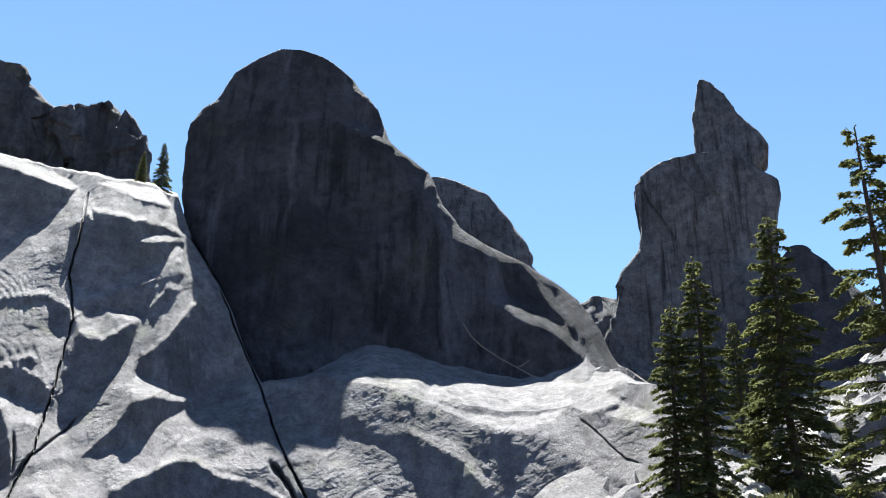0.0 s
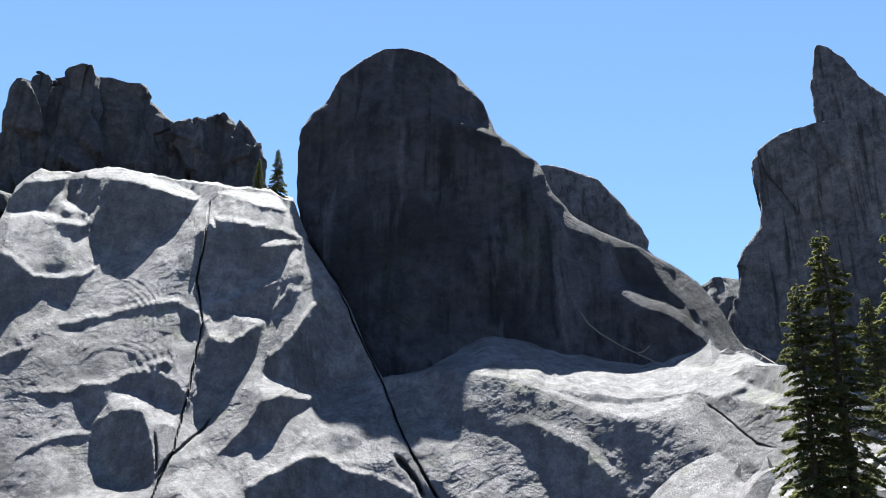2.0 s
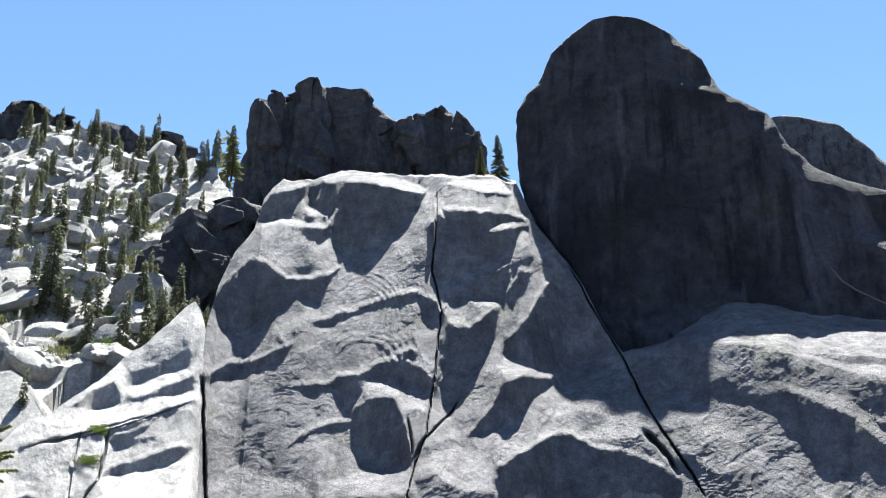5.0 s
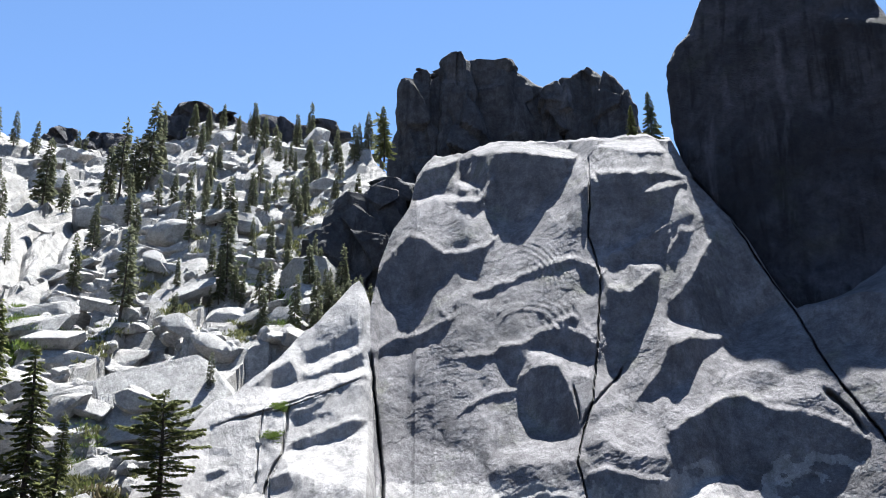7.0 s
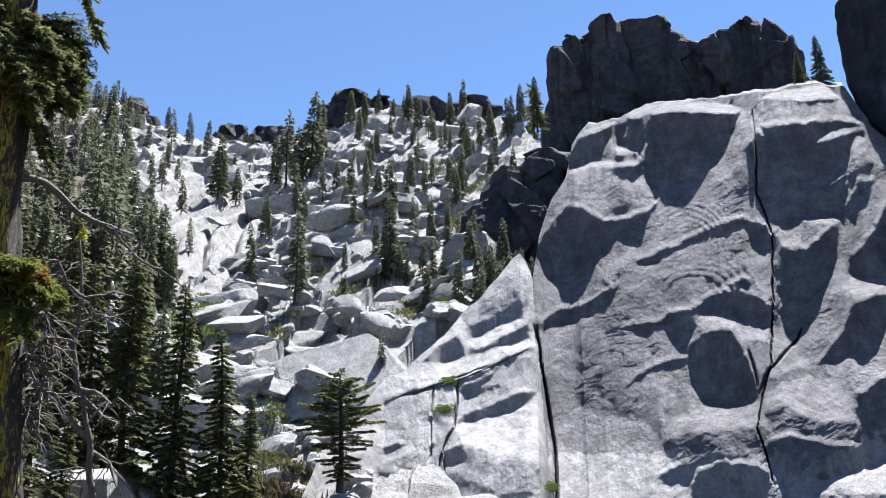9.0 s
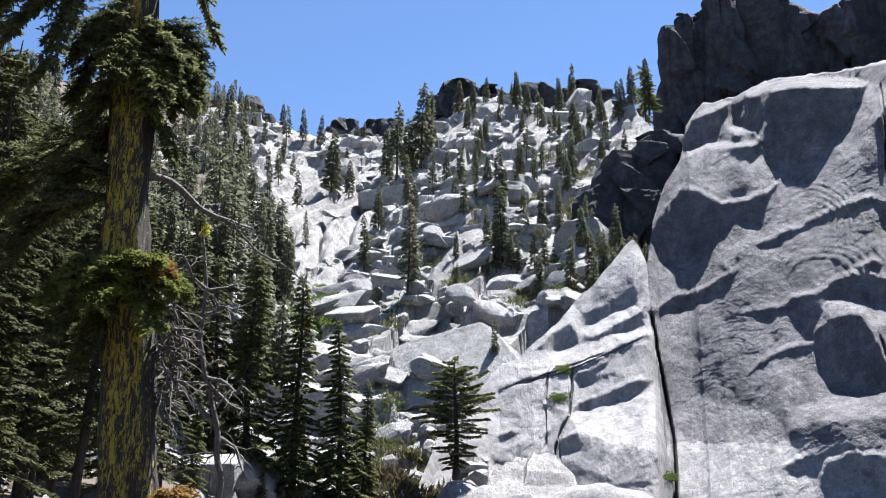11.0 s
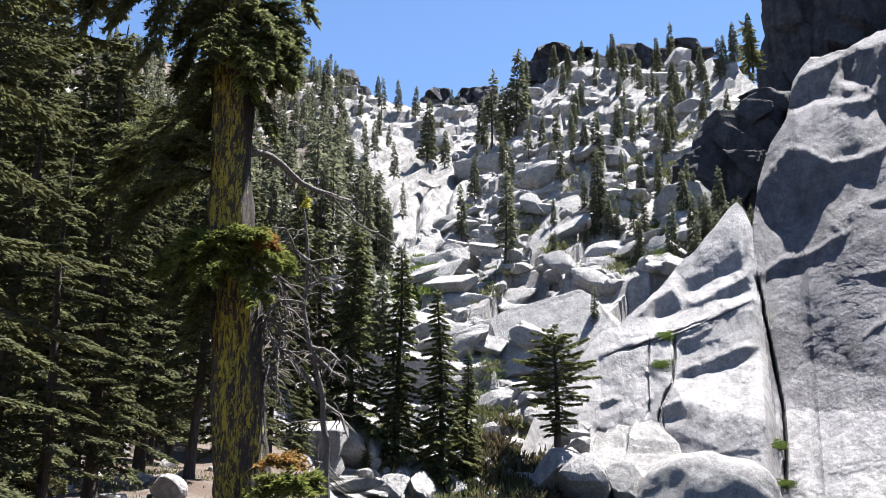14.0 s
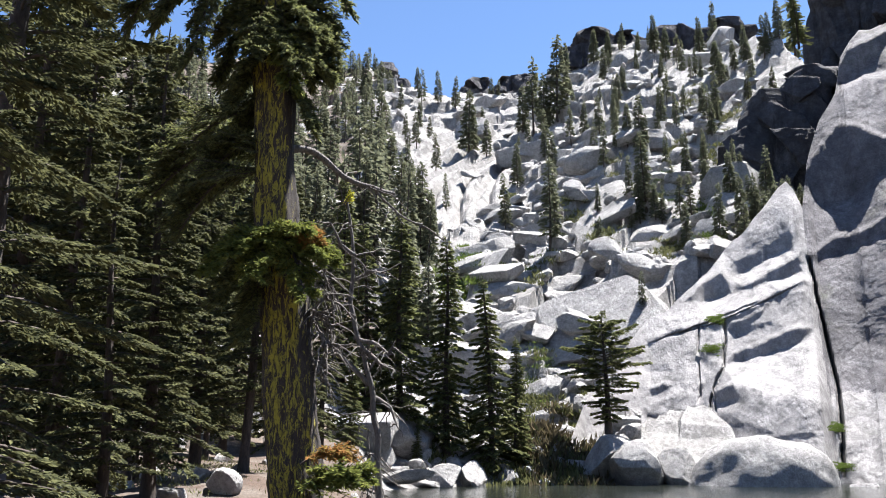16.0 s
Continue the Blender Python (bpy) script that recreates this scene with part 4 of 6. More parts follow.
# ---- free-standing rock masses ----
def crag(name, label, category, mat, bearing, dist, rows, front, back, square=2.6, rough=0.8, relief=None, levels=90, round_=150, seed=0, cell=5.0, chop=0.0, parent=None, bulge=1.0, split=None):
    """A crag seen from the shore: rows of (rise, left bearing, right bearing) at its distance; front and back are its depths at (top, bottom)."""
    rows = np.array(sorted(rows))
    z0 = EYE + dist * np.tan(np.radians(rows[:, 0]))
    xl, xr = -dist * np.tan(np.radians(rows[:, 1] - bearing)), -dist * np.tan(np.radians(rows[:, 2] - bearing))
    zs = np.linspace(z0[0], z0[-1], levels)
    ease = 1 - (1 - np.linspace(0, 1, levels)) ** 1.0
    l, r_ = np.interp(zs, z0, xl), np.interp(zs, z0, xr)
    fr, bk = front[1] + (front[0] - front[1]) * np.linspace(0, 1, levels) ** bulge, back[1] + (back[0] - back[1]) * ease
    # corners spread evenly round a squarish ring, most of them on the side towards the shore
    u = np.linspace(0, 2 * np.pi, 6000)
    cx, sx = np.cos(u), np.sin(u)
    px, py = np.sign(cx) * np.abs(cx) ** (2 / square), np.sign(sx) * np.abs(sx) ** (2 / square)
    run = np.concatenate([[0], np.cumsum(np.hypot(np.diff(px), 0.5 * np.diff(py)) * np.where(sx[1:] < 0.1, 1.0, 0.25))])
    at = np.linspace(0, run[-1], round_, endpoint=False)
    px, py = np.interp(at, run, px), np.interp(at, run, py)
    x = ((l + r_) / 2)[:, None] + ((r_ - l) / 2)[:, None] * px
    y = np.where(py < 0, fr[:, None] * py, bk[:, None] * py)
    z = np.broadcast_to(zs[:, None], x.shape)
    pts = np.stack([x, y, z], -1)
    tip = pts[-1].mean(0)
    caps = np.stack([tip + (pts[-1] - tip) * s + np.array([0, 0, h]) for s, h in ((0.75, 0.1), (0.4, 0.15), (0.02, 0.2))])
    pts = np.concatenate([pts, caps])
    n = np.stack([pts[..., 0] - ((l + r_) / 2).mean(), pts[..., 1] * 1.0, 0 * pts[..., 2]], -1)
    n /= np.maximum(np.linalg.norm(n, axis=-1, keepdims=True), 0.1)
    q = pts / cell + seed * 3.7
    amt = rough * layered(q, 4, 0.5) * np.concatenate([np.full(levels, 1.0), [0.5, 0.3, 0.2]])[:, None]
    if chop:
        cut = np.stack([(pts[..., 0] + 0.7 * pts[..., 1] + 0.25 * pts[..., 2]) / (cell * 1.1), (pts[..., 2] - 0.3 * pts[..., 0]) / (cell * 2.0)], -1)
        amt = amt + chop * blocks(cut + seed, seed, 0.7)
    pts = pts + n * amt[..., None]
    pts[..., 2] += 0.25 * rough * layered(q + 31, 3) - 0.15 * rough
    turn = Matrix.Rotation(radians(bearing), 3, "Z")
    flat = pts.reshape(-1, 3) @ np.array(turn).T + spot(np.array(bearing), np.array(dist), 0)
    flat = push(flat, relief)
    quads = grid_faces(pts.shape[0], round_, True)
    if split:
        upper, rise = split
        below = quads[:, 0] // round_ < np.searchsorted(zs, EYE + dist * math.tan(radians(rise)))
        part(upper, mesh_of(upper, flat, quads[~below], mat), parent)
        quads = quads[below]
    ob = new(name, mesh_of(name, flat, quads, mat))
    if parent:
        ob.parent = parent
        return tagged(ob, label)
    return tagged(ob, label, category)


DOME_PLATES = []


def dome_plate(steepness, outline):
    DOME_PLATES.append((steepness, np.array(outline)))


dome_plate(82, [(14.69, 22.94), (11.60, 23.80), (9.20, 23.14), (6.82, 20.62), (1.39, 20.20), (-2.28, 17.18), (1.51, 16.22), (9.07, 16.61), (12.86, 17.24)])
dome_plate(74, [(17.27, 26.36), (15.00, 27.95), (12.53, 27.02), (13.17, 23.74), (14.64, 22.22), (15.32, 20.74), (16.94, 22.08)])
dome_plate(70, [(3.98, 28.59), (1.16, 26.90), (-0.70, 23.75), (-4.46, 21.74), (-6.79, 20.15), (-4.41, 20.95), (-0.27, 22.87), (2.01, 25.48)])
dome_plate(74, [(12.00, 33.42), (8.61, 33.89), (5.61, 31.46), (8.54, 30.37), (11.86, 30.26), (13.55, 30.89)])
dome_plate(85, [(9.36, 30.00), (6.87, 29.86), (3.98, 28.59), (2.01, 25.66), (-0.27, 22.87), (2.87, 23.14), (6.84, 25.72), (9.73, 28.20)])
dome_plate(60, [(12.78, 15.63), (9.06, 16.25), (5.29, 16.01), (1.54, 15.32), (-2.10, 13.97), (-0.57, 12.60), (2.34, 13.44), (5.30, 13.86), (8.27, 13.85), (11.98, 14.22)])
dome_plate(54, [(-6.23, 20.19), (-9.03, 18.55), (-11.62, 16.22), (-13.52, 13.65), (-12.61, 13.04), (-10.69, 14.22), (-9.15, 16.25), (-7.86, 17.75)])
dome_plate(85, [(-2.39, 19.08), (-4.21, 18.16), (-5.97, 16.99), (-7.68, 15.82), (-9.69, 13.94), (-7.83, 13.64), (-5.07, 14.84), (-2.27, 17.11)])
dome_plate(44, [(-2.33, 19.48), (-4.30, 19.41), (-5.64, 18.94), (-6.52, 18.27), (-7.89, 17.29), (-9.19, 15.96), (-10.36, 14.31), (-9.77, 14.42), (-8.67, 15.68), (-7.32, 16.66), (-5.57, 17.48), (-4.87, 18.05), (-3.78, 18.54)])
dome_plate(38, [(-4.97, 14.45), (-6.80, 14.01), (-8.52, 13.42), (-10.73, 12.97), (-9.15, 12.79), (-7.44, 13.13), (-5.71, 13.75)])
dome_plate(86, [(-5.34, 13.66), (-7.43, 13.03), (-9.14, 12.66), (-8.72, 11.92), (-6.27, 11.87), (-4.54, 12.47), (-3.53, 13.56)])
dome_plate(62, [(15.40, 27.86), (14.27, 29.25), (12.51, 30.94), (12.03, 31.32), (12.59, 30.05), (14.03, 28.55), (14.97, 27.53)])
dome_plate(78, [(13.26, 25.54), (10.84, 24.92), (8.42, 23.52), (9.20, 23.14), (11.61, 24.09), (13.62, 24.80)])
dome_plate(38, [(7.97, 30.25), (6.36, 30.34), (4.76, 29.65), (3.82, 28.95), (5.27, 29.29), (6.80, 29.83)])
dome_plate(48, [(1.30, 27.04), (-0.12, 26.57), (-1.21, 26.51), (-0.09, 26.30), (1.17, 26.57)])
dome_plate(80, [(16.22, 27.19), (14.55, 28.58), (12.94, 28.15), (13.85, 25.68), (15.47, 24.65)])
dome_plate(70, [(10.01, 23.70), (7.22, 24.93), (6.10, 24.48), (7.69, 23.72), (9.26, 23.29)])
dome_cracks = Relief()
dome_cracks.crack([(17.36, 22.21), (14.9, 19.04), (13.28, 15.83), (11.73, 12.98), (10.24, 9.47)], 0.1, 0.6)


class DomeRelief:
    """Ledges and overhangs of the dome, worked out once from its facets."""

    def __init__(self):
        self.bs, self.es = np.arange(-15, 20.01, 0.1), np.arange(7.5, 35.5, 0.1)
        b, e = np.meshgrid(self.bs, self.es)
        p = np.stack([b * 1.3, e * 1.3, b * 0 + 6], -1)
        slope = 79 + 3 * layered(p * 0.25, 3)
        wb, we = 0.16 * layered(p * 0.9, 4, 0.65), 0.13 * layered(p * 0.9 + 17, 4, 0.65)
        for steepness, outline in DOME_PLATES:
            slope = np.where(inside(b + wb, e + we, outline), steepness, slope)
        slope = soften(slope, 6) + 2.5 * blocks(np.stack([b * 0.5 - 0.3 * e + wb, e * 0.8 + 0.3 * b + we], -1), 9, 0.0)
        slope = slope + 2.5 * layered(np.stack([(e + 0.5 * b) * 1.1, (0.5 * e - b) * 0.2, b * 0 + 8], -1), 4, 0.65)
        rise = np.radians(e)
        t = np.radians(np.clip(slope, e + 8, 87))
        grow = (1 / np.cos(rise) ** 2) * (1 / (np.tan(t) - np.tan(rise)) - 1 / (math.tan(radians(79)) - np.tan(rise))) * radians(0.1)
        gy = 0.5 * (grow[1:] + grow[:-1])
        gx = np.zeros((b.shape[0], b.shape[1] - 1))
        self.dev = 100 * settle(gx, gy, np.full(gx.shape, 0.02), np.ones(gy.shape), 0.0001, 400)

    def back(self, b, e):
        x = np.clip((b + 15) / 0.1, 0, len(self.bs) - 1.001)
        y = np.clip((e - 7.5) / 0.1, 0, len(self.es) - 1.001)
        i, j = y.astype(int), x.astype(int)
        u, v = y - i, x - j
        d = self.dev
        return d[i, j] * (1 - u) * (1 - v) + d[i + 1, j] * u * (1 - v) + d[i, j + 1] * (1 - u) * v + d[i + 1, j + 1] * u * v + dome_cracks.back(b, e)


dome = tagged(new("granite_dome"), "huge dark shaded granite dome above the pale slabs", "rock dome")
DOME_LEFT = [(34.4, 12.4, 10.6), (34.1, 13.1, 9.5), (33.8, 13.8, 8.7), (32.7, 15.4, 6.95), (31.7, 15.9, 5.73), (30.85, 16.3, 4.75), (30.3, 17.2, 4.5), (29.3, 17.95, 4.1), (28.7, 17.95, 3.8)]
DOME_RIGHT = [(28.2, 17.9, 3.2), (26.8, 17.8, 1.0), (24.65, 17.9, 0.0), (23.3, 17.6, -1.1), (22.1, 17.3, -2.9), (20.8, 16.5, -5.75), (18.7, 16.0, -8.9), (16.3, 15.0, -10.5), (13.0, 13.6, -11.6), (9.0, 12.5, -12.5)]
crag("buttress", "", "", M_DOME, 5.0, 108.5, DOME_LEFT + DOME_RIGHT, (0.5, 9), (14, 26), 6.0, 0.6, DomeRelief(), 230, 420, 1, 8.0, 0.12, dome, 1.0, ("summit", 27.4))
crag("rock_shoulder", "pale streaked granite shoulder beside the dark dome", "rock", M_PALE, -2.0, 128,
     [(26.8, 1.2, -0.2), (26.5, 2.5, -1.3), (25.75, 3.5, -3.0), (24.2, 4, -4.6), (22.5, 4, -5.75), (21.6, 4, -6.2), (21.0, 4, -6.1), (19.8, 4, -7.4), (15, 4, -9)], (0.6, 5), (8, 14), 2.8, 0.45, None, 110, 160, 2, 6.0)
pinnacle = tagged(new("rock_pinnacle"), "tall streaked granite pinnacle with a leaning finger on its flat shoulder", "pinnacle")
crag("pillar", "", "", M_PALE, -17.8, 116,
     [(26.8, -16.0, -19.5), (26.2, -14.6, -20.8), (25.4, -13.55, -21.6), (24.7, -13.5, -22.6), (23.9, -13.5, -22.6), (22.5, -13.65, -22.3), (21.4, -13.35, -22.0), (20.1, -12.1, -21.8), (19.2, -11.7, -21.6), (16, -11, -22), (12, -10.8, -22.4), (7, -10.6, -23)],
     (2.5, 4), (7, 9), 10.0, 0.25, None, 150, 300, 3, 5.0, 0.45, pinnacle)
crag("finger", "", "", M_PALE, -19.8, 117,
     [(31.6, -18.45, -18.75), (31.35, -18.3, -19.3), (30.5, -18.1, -20.3), (29.3, -17.85, -20.75), (27.9, -17.8, -21.95), (27.0, -17.75, -22.4), (26.2, -17.7, -22.2), (25.7, -17.7, -21.5), (24, -17.6, -21.4)],
     (0.6, 2.5), (1.5, 4), 6.0, 0.2, None, 120, 200, 4, 4.0, 0.25, pinnacle)
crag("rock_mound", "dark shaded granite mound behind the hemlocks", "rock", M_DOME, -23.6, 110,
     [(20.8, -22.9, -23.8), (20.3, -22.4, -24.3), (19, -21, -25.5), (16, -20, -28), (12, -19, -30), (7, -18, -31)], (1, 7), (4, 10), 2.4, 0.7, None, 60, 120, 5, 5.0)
crag("rock_saddle", "pale broken granite saddle between the dome and the pinnacle", "rock", M_PALE, -10.4, 119,
     [(18.75, -9.9, -11.0), (18.45, -9.2, -12.3), (18.2, -8.4, -13.0), (16.5, -7.0, -14.2), (13, -6, -15), (9, -6, -15.5)], (1.5, 12), (4, 8), 3.0, 0.5, None, 80, 180, 9, 3.0, 0.7)
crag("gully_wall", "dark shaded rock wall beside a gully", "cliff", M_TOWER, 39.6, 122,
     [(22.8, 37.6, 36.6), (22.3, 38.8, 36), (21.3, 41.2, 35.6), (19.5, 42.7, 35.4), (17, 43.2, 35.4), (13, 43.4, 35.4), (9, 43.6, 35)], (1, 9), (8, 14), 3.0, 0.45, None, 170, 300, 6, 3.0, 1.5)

# the crown of broken towers behind the slabs
tower = tagged(new("rock_tower"), "crown of dark fractured granite towers on the slabs", "rock tower")
T = 140.0
TALL_BLOCKS = [
        ("block", 32.0, T, [(29.6, 33.8, 29.3), (30.05, 33, 29.45), (28.5, 36, 27.6), (28.2, 36.2, 26.6), (26.8, 37.0, 26.4), (24.6, 37.6, 26.3), (14, 37.8, 26)], (1.5, 6), 11),
        ("peak", 33.2, T - 2, [(30.7, 33.0, 32.5), (30.3, 34.1, 32.2), (28, 34.4, 31.6), (15, 35, 31)], (1, 6), 12),
        ("horn", 35.4, T - 1, [(29.65, 35.9, 34.6), (29.4, 36.3, 34.5), (28.2, 36.8, 34.3), (15, 37.2, 34)], (1, 6), 13)]
LOW_BLOCKS = [
        ("lump", 26.0, T - 3, [(28.5, 26.1, 25.8), (28.1, 26.5, 25.5), (26, 26.9, 25.4), (21, 27.2, 25.3)], (1, 3), 14),
        ("block", 24.2, T - 2, [(29.05, 24.3, 23.4), (28.8, 25.0, 23.0), (28.5, 25.4, 22.8), (26, 25.6, 22.3), (21, 25.8, 22)], (2, 5), 15),
        ("fin", 21.6, T - 3, [(28.85, 22.5, 22.3), (28.4, 22.6, 21.6), (27.5, 22.65, 21.0), (26.6, 22.7, 20.4), (25, 22.8, 20.0), (21, 23, 19.6)], (1.5, 4), 16)]
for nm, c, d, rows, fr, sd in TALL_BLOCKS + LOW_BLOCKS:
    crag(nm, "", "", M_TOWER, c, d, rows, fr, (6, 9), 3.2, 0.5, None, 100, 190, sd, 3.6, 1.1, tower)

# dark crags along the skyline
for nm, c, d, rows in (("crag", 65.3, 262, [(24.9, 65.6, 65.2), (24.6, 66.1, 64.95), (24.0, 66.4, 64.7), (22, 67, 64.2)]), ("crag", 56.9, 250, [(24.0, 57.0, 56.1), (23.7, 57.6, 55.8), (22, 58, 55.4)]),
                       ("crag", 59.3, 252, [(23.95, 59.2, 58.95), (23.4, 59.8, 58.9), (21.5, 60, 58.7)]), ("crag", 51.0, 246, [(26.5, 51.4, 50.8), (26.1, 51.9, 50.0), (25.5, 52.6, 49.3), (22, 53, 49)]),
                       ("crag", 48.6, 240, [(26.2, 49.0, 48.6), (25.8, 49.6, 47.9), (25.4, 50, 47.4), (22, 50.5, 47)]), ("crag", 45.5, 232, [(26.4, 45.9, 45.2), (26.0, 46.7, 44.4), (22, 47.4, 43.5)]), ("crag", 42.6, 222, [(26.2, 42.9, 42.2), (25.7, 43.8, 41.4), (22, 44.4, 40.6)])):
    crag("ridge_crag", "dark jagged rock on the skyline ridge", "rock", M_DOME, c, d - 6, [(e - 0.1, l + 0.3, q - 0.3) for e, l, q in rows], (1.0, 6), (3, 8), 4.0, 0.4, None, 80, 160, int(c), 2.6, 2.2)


# ---- boulders ----
def boulder_mesh(name, seed, detail=3, flat=0.7, mat=None, slab=False, worn=False):
    """A block with broken faces and worn edges, about one metre in radius."""
    rs = np.random.RandomState(seed)
    bm = bmesh.new()
    bmesh.ops.create_icosphere(bm, subdivisions=detail, radius=1.0)
    v = np.array([x.co[:] for x in bm.verts])
    if slab:
        v = np.sign(v) * np.abs(v) ** 0.14 * 0.85
    for k in range(6 if slab else 9):
        n = rs.randn(3)
        n /= np.linalg.norm(n)
        d = rs.uniform(0.85, 0.97) if worn else rs.uniform(0.75, 1.0) if slab else rs.uniform(0.38, 0.75)
        over = v @ n - d
        v = v - np.clip(over, 0, None)[:, None] * n * 0.98
    v = v * (1 + 0.035 * layered(v * 2.3 + seed, 3))[:, None] * np.array([1.2, 1.0, flat])
    for x, co in zip(bm.verts, v):
        x.co = co
    for fc in bm.faces:
        fc.smooth = not slab and detail > 3
    me = bpy.data.meshes.new(name)
    bm.to_mesh(me)
    bm.free()
    me.materials.append(mat or M_BOULDER)
    return me


BOULDERS = [boulder_mesh("boulder", 20 + i, 3, (0.95, 0.75, 1.1, 0.8, 0.9, 0.7)[i]) for i in range(6)]
RUBBLE = [boulder_mesh("rubble", 70 + i, 2, 0.85) for i in range(4)]
SLABS = [boulder_mesh("slab", 60 + i, 4 if i == 0 else 3, 1.0, None, True) for i in range(4)]
rnd = random.Random(5)


def on_land(b, r):
    return float(land_height(np.array([float(b)]), np.array([float(r)]))[0])


def sight(b, e, last=400.0):
    """How far off the bare land first rises to the height angle e at bearing b."""
    r = np.arange(24.0, last, 0.5)
    z = land_height(np.full(r.shape, float(b)), r)
    hit = np.nonzero((z - EYE) / r >= math.tan(radians(e)))[0]
    return float(r[hit[0]]) if len(hit) else None


def bare_sheet(b, r):
    return math.hypot((b - 60.8) / 4.2, (r - 165) / 34.0) < 0.95


def place_boulder(b, r, size, label, group, lift=0.2, spin=None, squash=(1, 1, 1), tip=(0, 0), kinds=None):
    ob = new("boulder", rnd.choice(kinds or BOULDERS))
    x, y, _ = spot(np.array(b), np.array(r))
    ob.matrix_basis = pose(x, y, max(on_land(b, r), -0.4) + size * lift, tip[0] + rnd.uniform(-12, 12), tip[1] + rnd.uniform(-12, 12), rnd.uniform(0, 360) if spin is None else spin) @ Matrix.Diagonal((size * squash[0], size * squash[1], size * squash[2], 1))
    return tagged(ob, label, "boulder", group)


for i in range(195):
    b = rnd.uniform(41.5, 67) if i % 9 else rnd.uniform(-26, -15)
    shore, crest, *_ = [float(q) for q in along(b, LAND)]
    t = rnd.random() ** 1.25
    r = shore + 3 + (crest - shore - 4) * t
    size = rnd.choice((0.9, 1.3, 1.8, 2.4, 3.2)) * (0.8 + 0.5 * t)
    if b < 0:
        size *= 0.6
    elif b < 49.5 and r < 92:
        b += 8.5
    if bare_sheet(b, r):
        b -= 9
    place_boulder(b, r, size, "pale weathered granite boulder on the talus slope", "talus boulders", 0.2, b + rnd.uniform(-35, 35), (rnd.uniform(0.9, 1.5), 1.0, rnd.uniform(0.6, 1.0)), (rnd.uniform(-5, 25), 0), BOULDERS + SLABS[1:3])
# the smaller rubble between them
heap, rs9 = [], np.random.RandomState(9)
for b9 in range(1300):
    b = rnd.uniform(41, 67) if b9 % 8 else rnd.uniform(-27, -14.5)
    shore, crest, *_ = [float(q) for q in along(b, LAND)]
    r = shore + 2 + (crest - shore - 4) * rnd.random() ** 1.3
    if bare_sheet(b, r) or (0 < b < 49.5 and r < 92):
        continue
    me = RUBBLE[b9 % 4]
    v = np.empty(len(me.vertices) * 3, np.float32)
    me.vertices.foreach_get("co", v)
    q = np.empty(len(me.polygons) * 3, np.int32)
    me.polygons.foreach_get("vertices", q)
    turn = np.array(Euler((rnd.uniform(-0.5, 0.5), rnd.uniform(-0.5, 0.5), rnd.uniform(0, 6.28))).to_matrix()) * rnd.uniform(0.3, 1.5)
    heap.append((v.reshape(-1, 3) @ turn.T + spot(np.array(b), np.array(r), on_land(b, r) + 0.15), q.reshape(-1, 3)))
vs, cut = [], []
n9 = 0
for v, q in heap:
    vs.append(v)
    cut.append(q + n9)
    n9 += len(v)
tagged(new("rubble", mesh_of("rubble", np.concatenate(vs), np.concatenate(cut), M_BOULDER, False)), "pale granite rubble between the larger boulders", "rubble", kind="stuff")
# large tilted slabs among the talus
lean = place_boulder(51.4, 87, 6.0, "large tilted pale granite slab with dark streaks", "tilted slabs", 0.35, 51, (1.05, 0.95, 0.17), (46, -16), SLABS[:1])
lean.matrix_basis.translation.z = EYE + 87 * math.tan(radians(8.2))
for i in range(54):
    b, e = rnd.uniform(43, 60), rnd.uniform(5, 21)
    r = sight(b, e) or 100
    if b < 49.5 and r < 92:
        b += 8.5
    place_boulder(b, r, rnd.uniform(1.2, 2.7), "tilted pale granite slab lying on the slope", "tilted slabs", 0.2, b + rnd.uniform(-40, 40), (rnd.uniform(1.0, 1.6), 0.9, rnd.uniform(0.3, 0.6)), (rnd.uniform(10, 45), rnd.uniform(-25, 25)), SLABS[1:] + BOULDERS)
# rocks along the waterline
for b, r, size, sq in ((49.5, 64.0, 3.0, (0.8, 0.8, 1.2)), (51.3, 65.5, 3.2, (0.9, 0.8, 0.9)), (47.2, 65.0, 2.1, (0.8, 0.8, 1.1)), (59.8, 60.5, 1.6, (1.4, 0.8, 0.8)), (61.6, 58.5, 1.4, (1, 1, 1)), (63.6, 63, 3.0, (1.5, 0.9, 0.6)), (64.6, 55, 1.3, (1.6, 0.8, 0.4)), (55.2, 63, 0.7, (1, 1, 0.6)),
                       (54.4, 63.5, 0.6, (1, 1, 0.6)), (53.0, 63.5, 0.9, (1.2, 1, 0.6)), (57.5, 63, 0.9, (1.2, 1, 0.7)), (62.6, 57, 0.8, (1.2, 1, 0.6)), (56.3, 64.5, 1.2, (1, 1, 0.9)), (37.0, 64.6, 0.9, (1, 1, 0.9))):
    place_boulder(b, r, size, "granite boulder at the edge of the lake", "shore boulders", 0.3, None, sq, (0, 0), BOULDERS)
place_boulder(42.5, 65.0, 6.2, "broad rounded granite hump rising out of the lake", "shore boulders", 0.0, 44, (0.68, 0.6, 0.74), (0, 0), [boulder_mesh("boulder", 90, 5, 0.8, None, False, True)])
# stones on the forest floor and below the hemlocks
for i in range(46):
    left = i < 22
    b, r = (rnd.uniform(69, 84), rnd.uniform(15, 40)) if left else (rnd.uniform(-27, -14), rnd.uniform(38, 60))
    place_boulder(b, r, rnd.uniform(0.15, 0.5) if left else rnd.uniform(0.4, 1.3), "grey granite stone lying on the ground", "loose stones", 0.3)


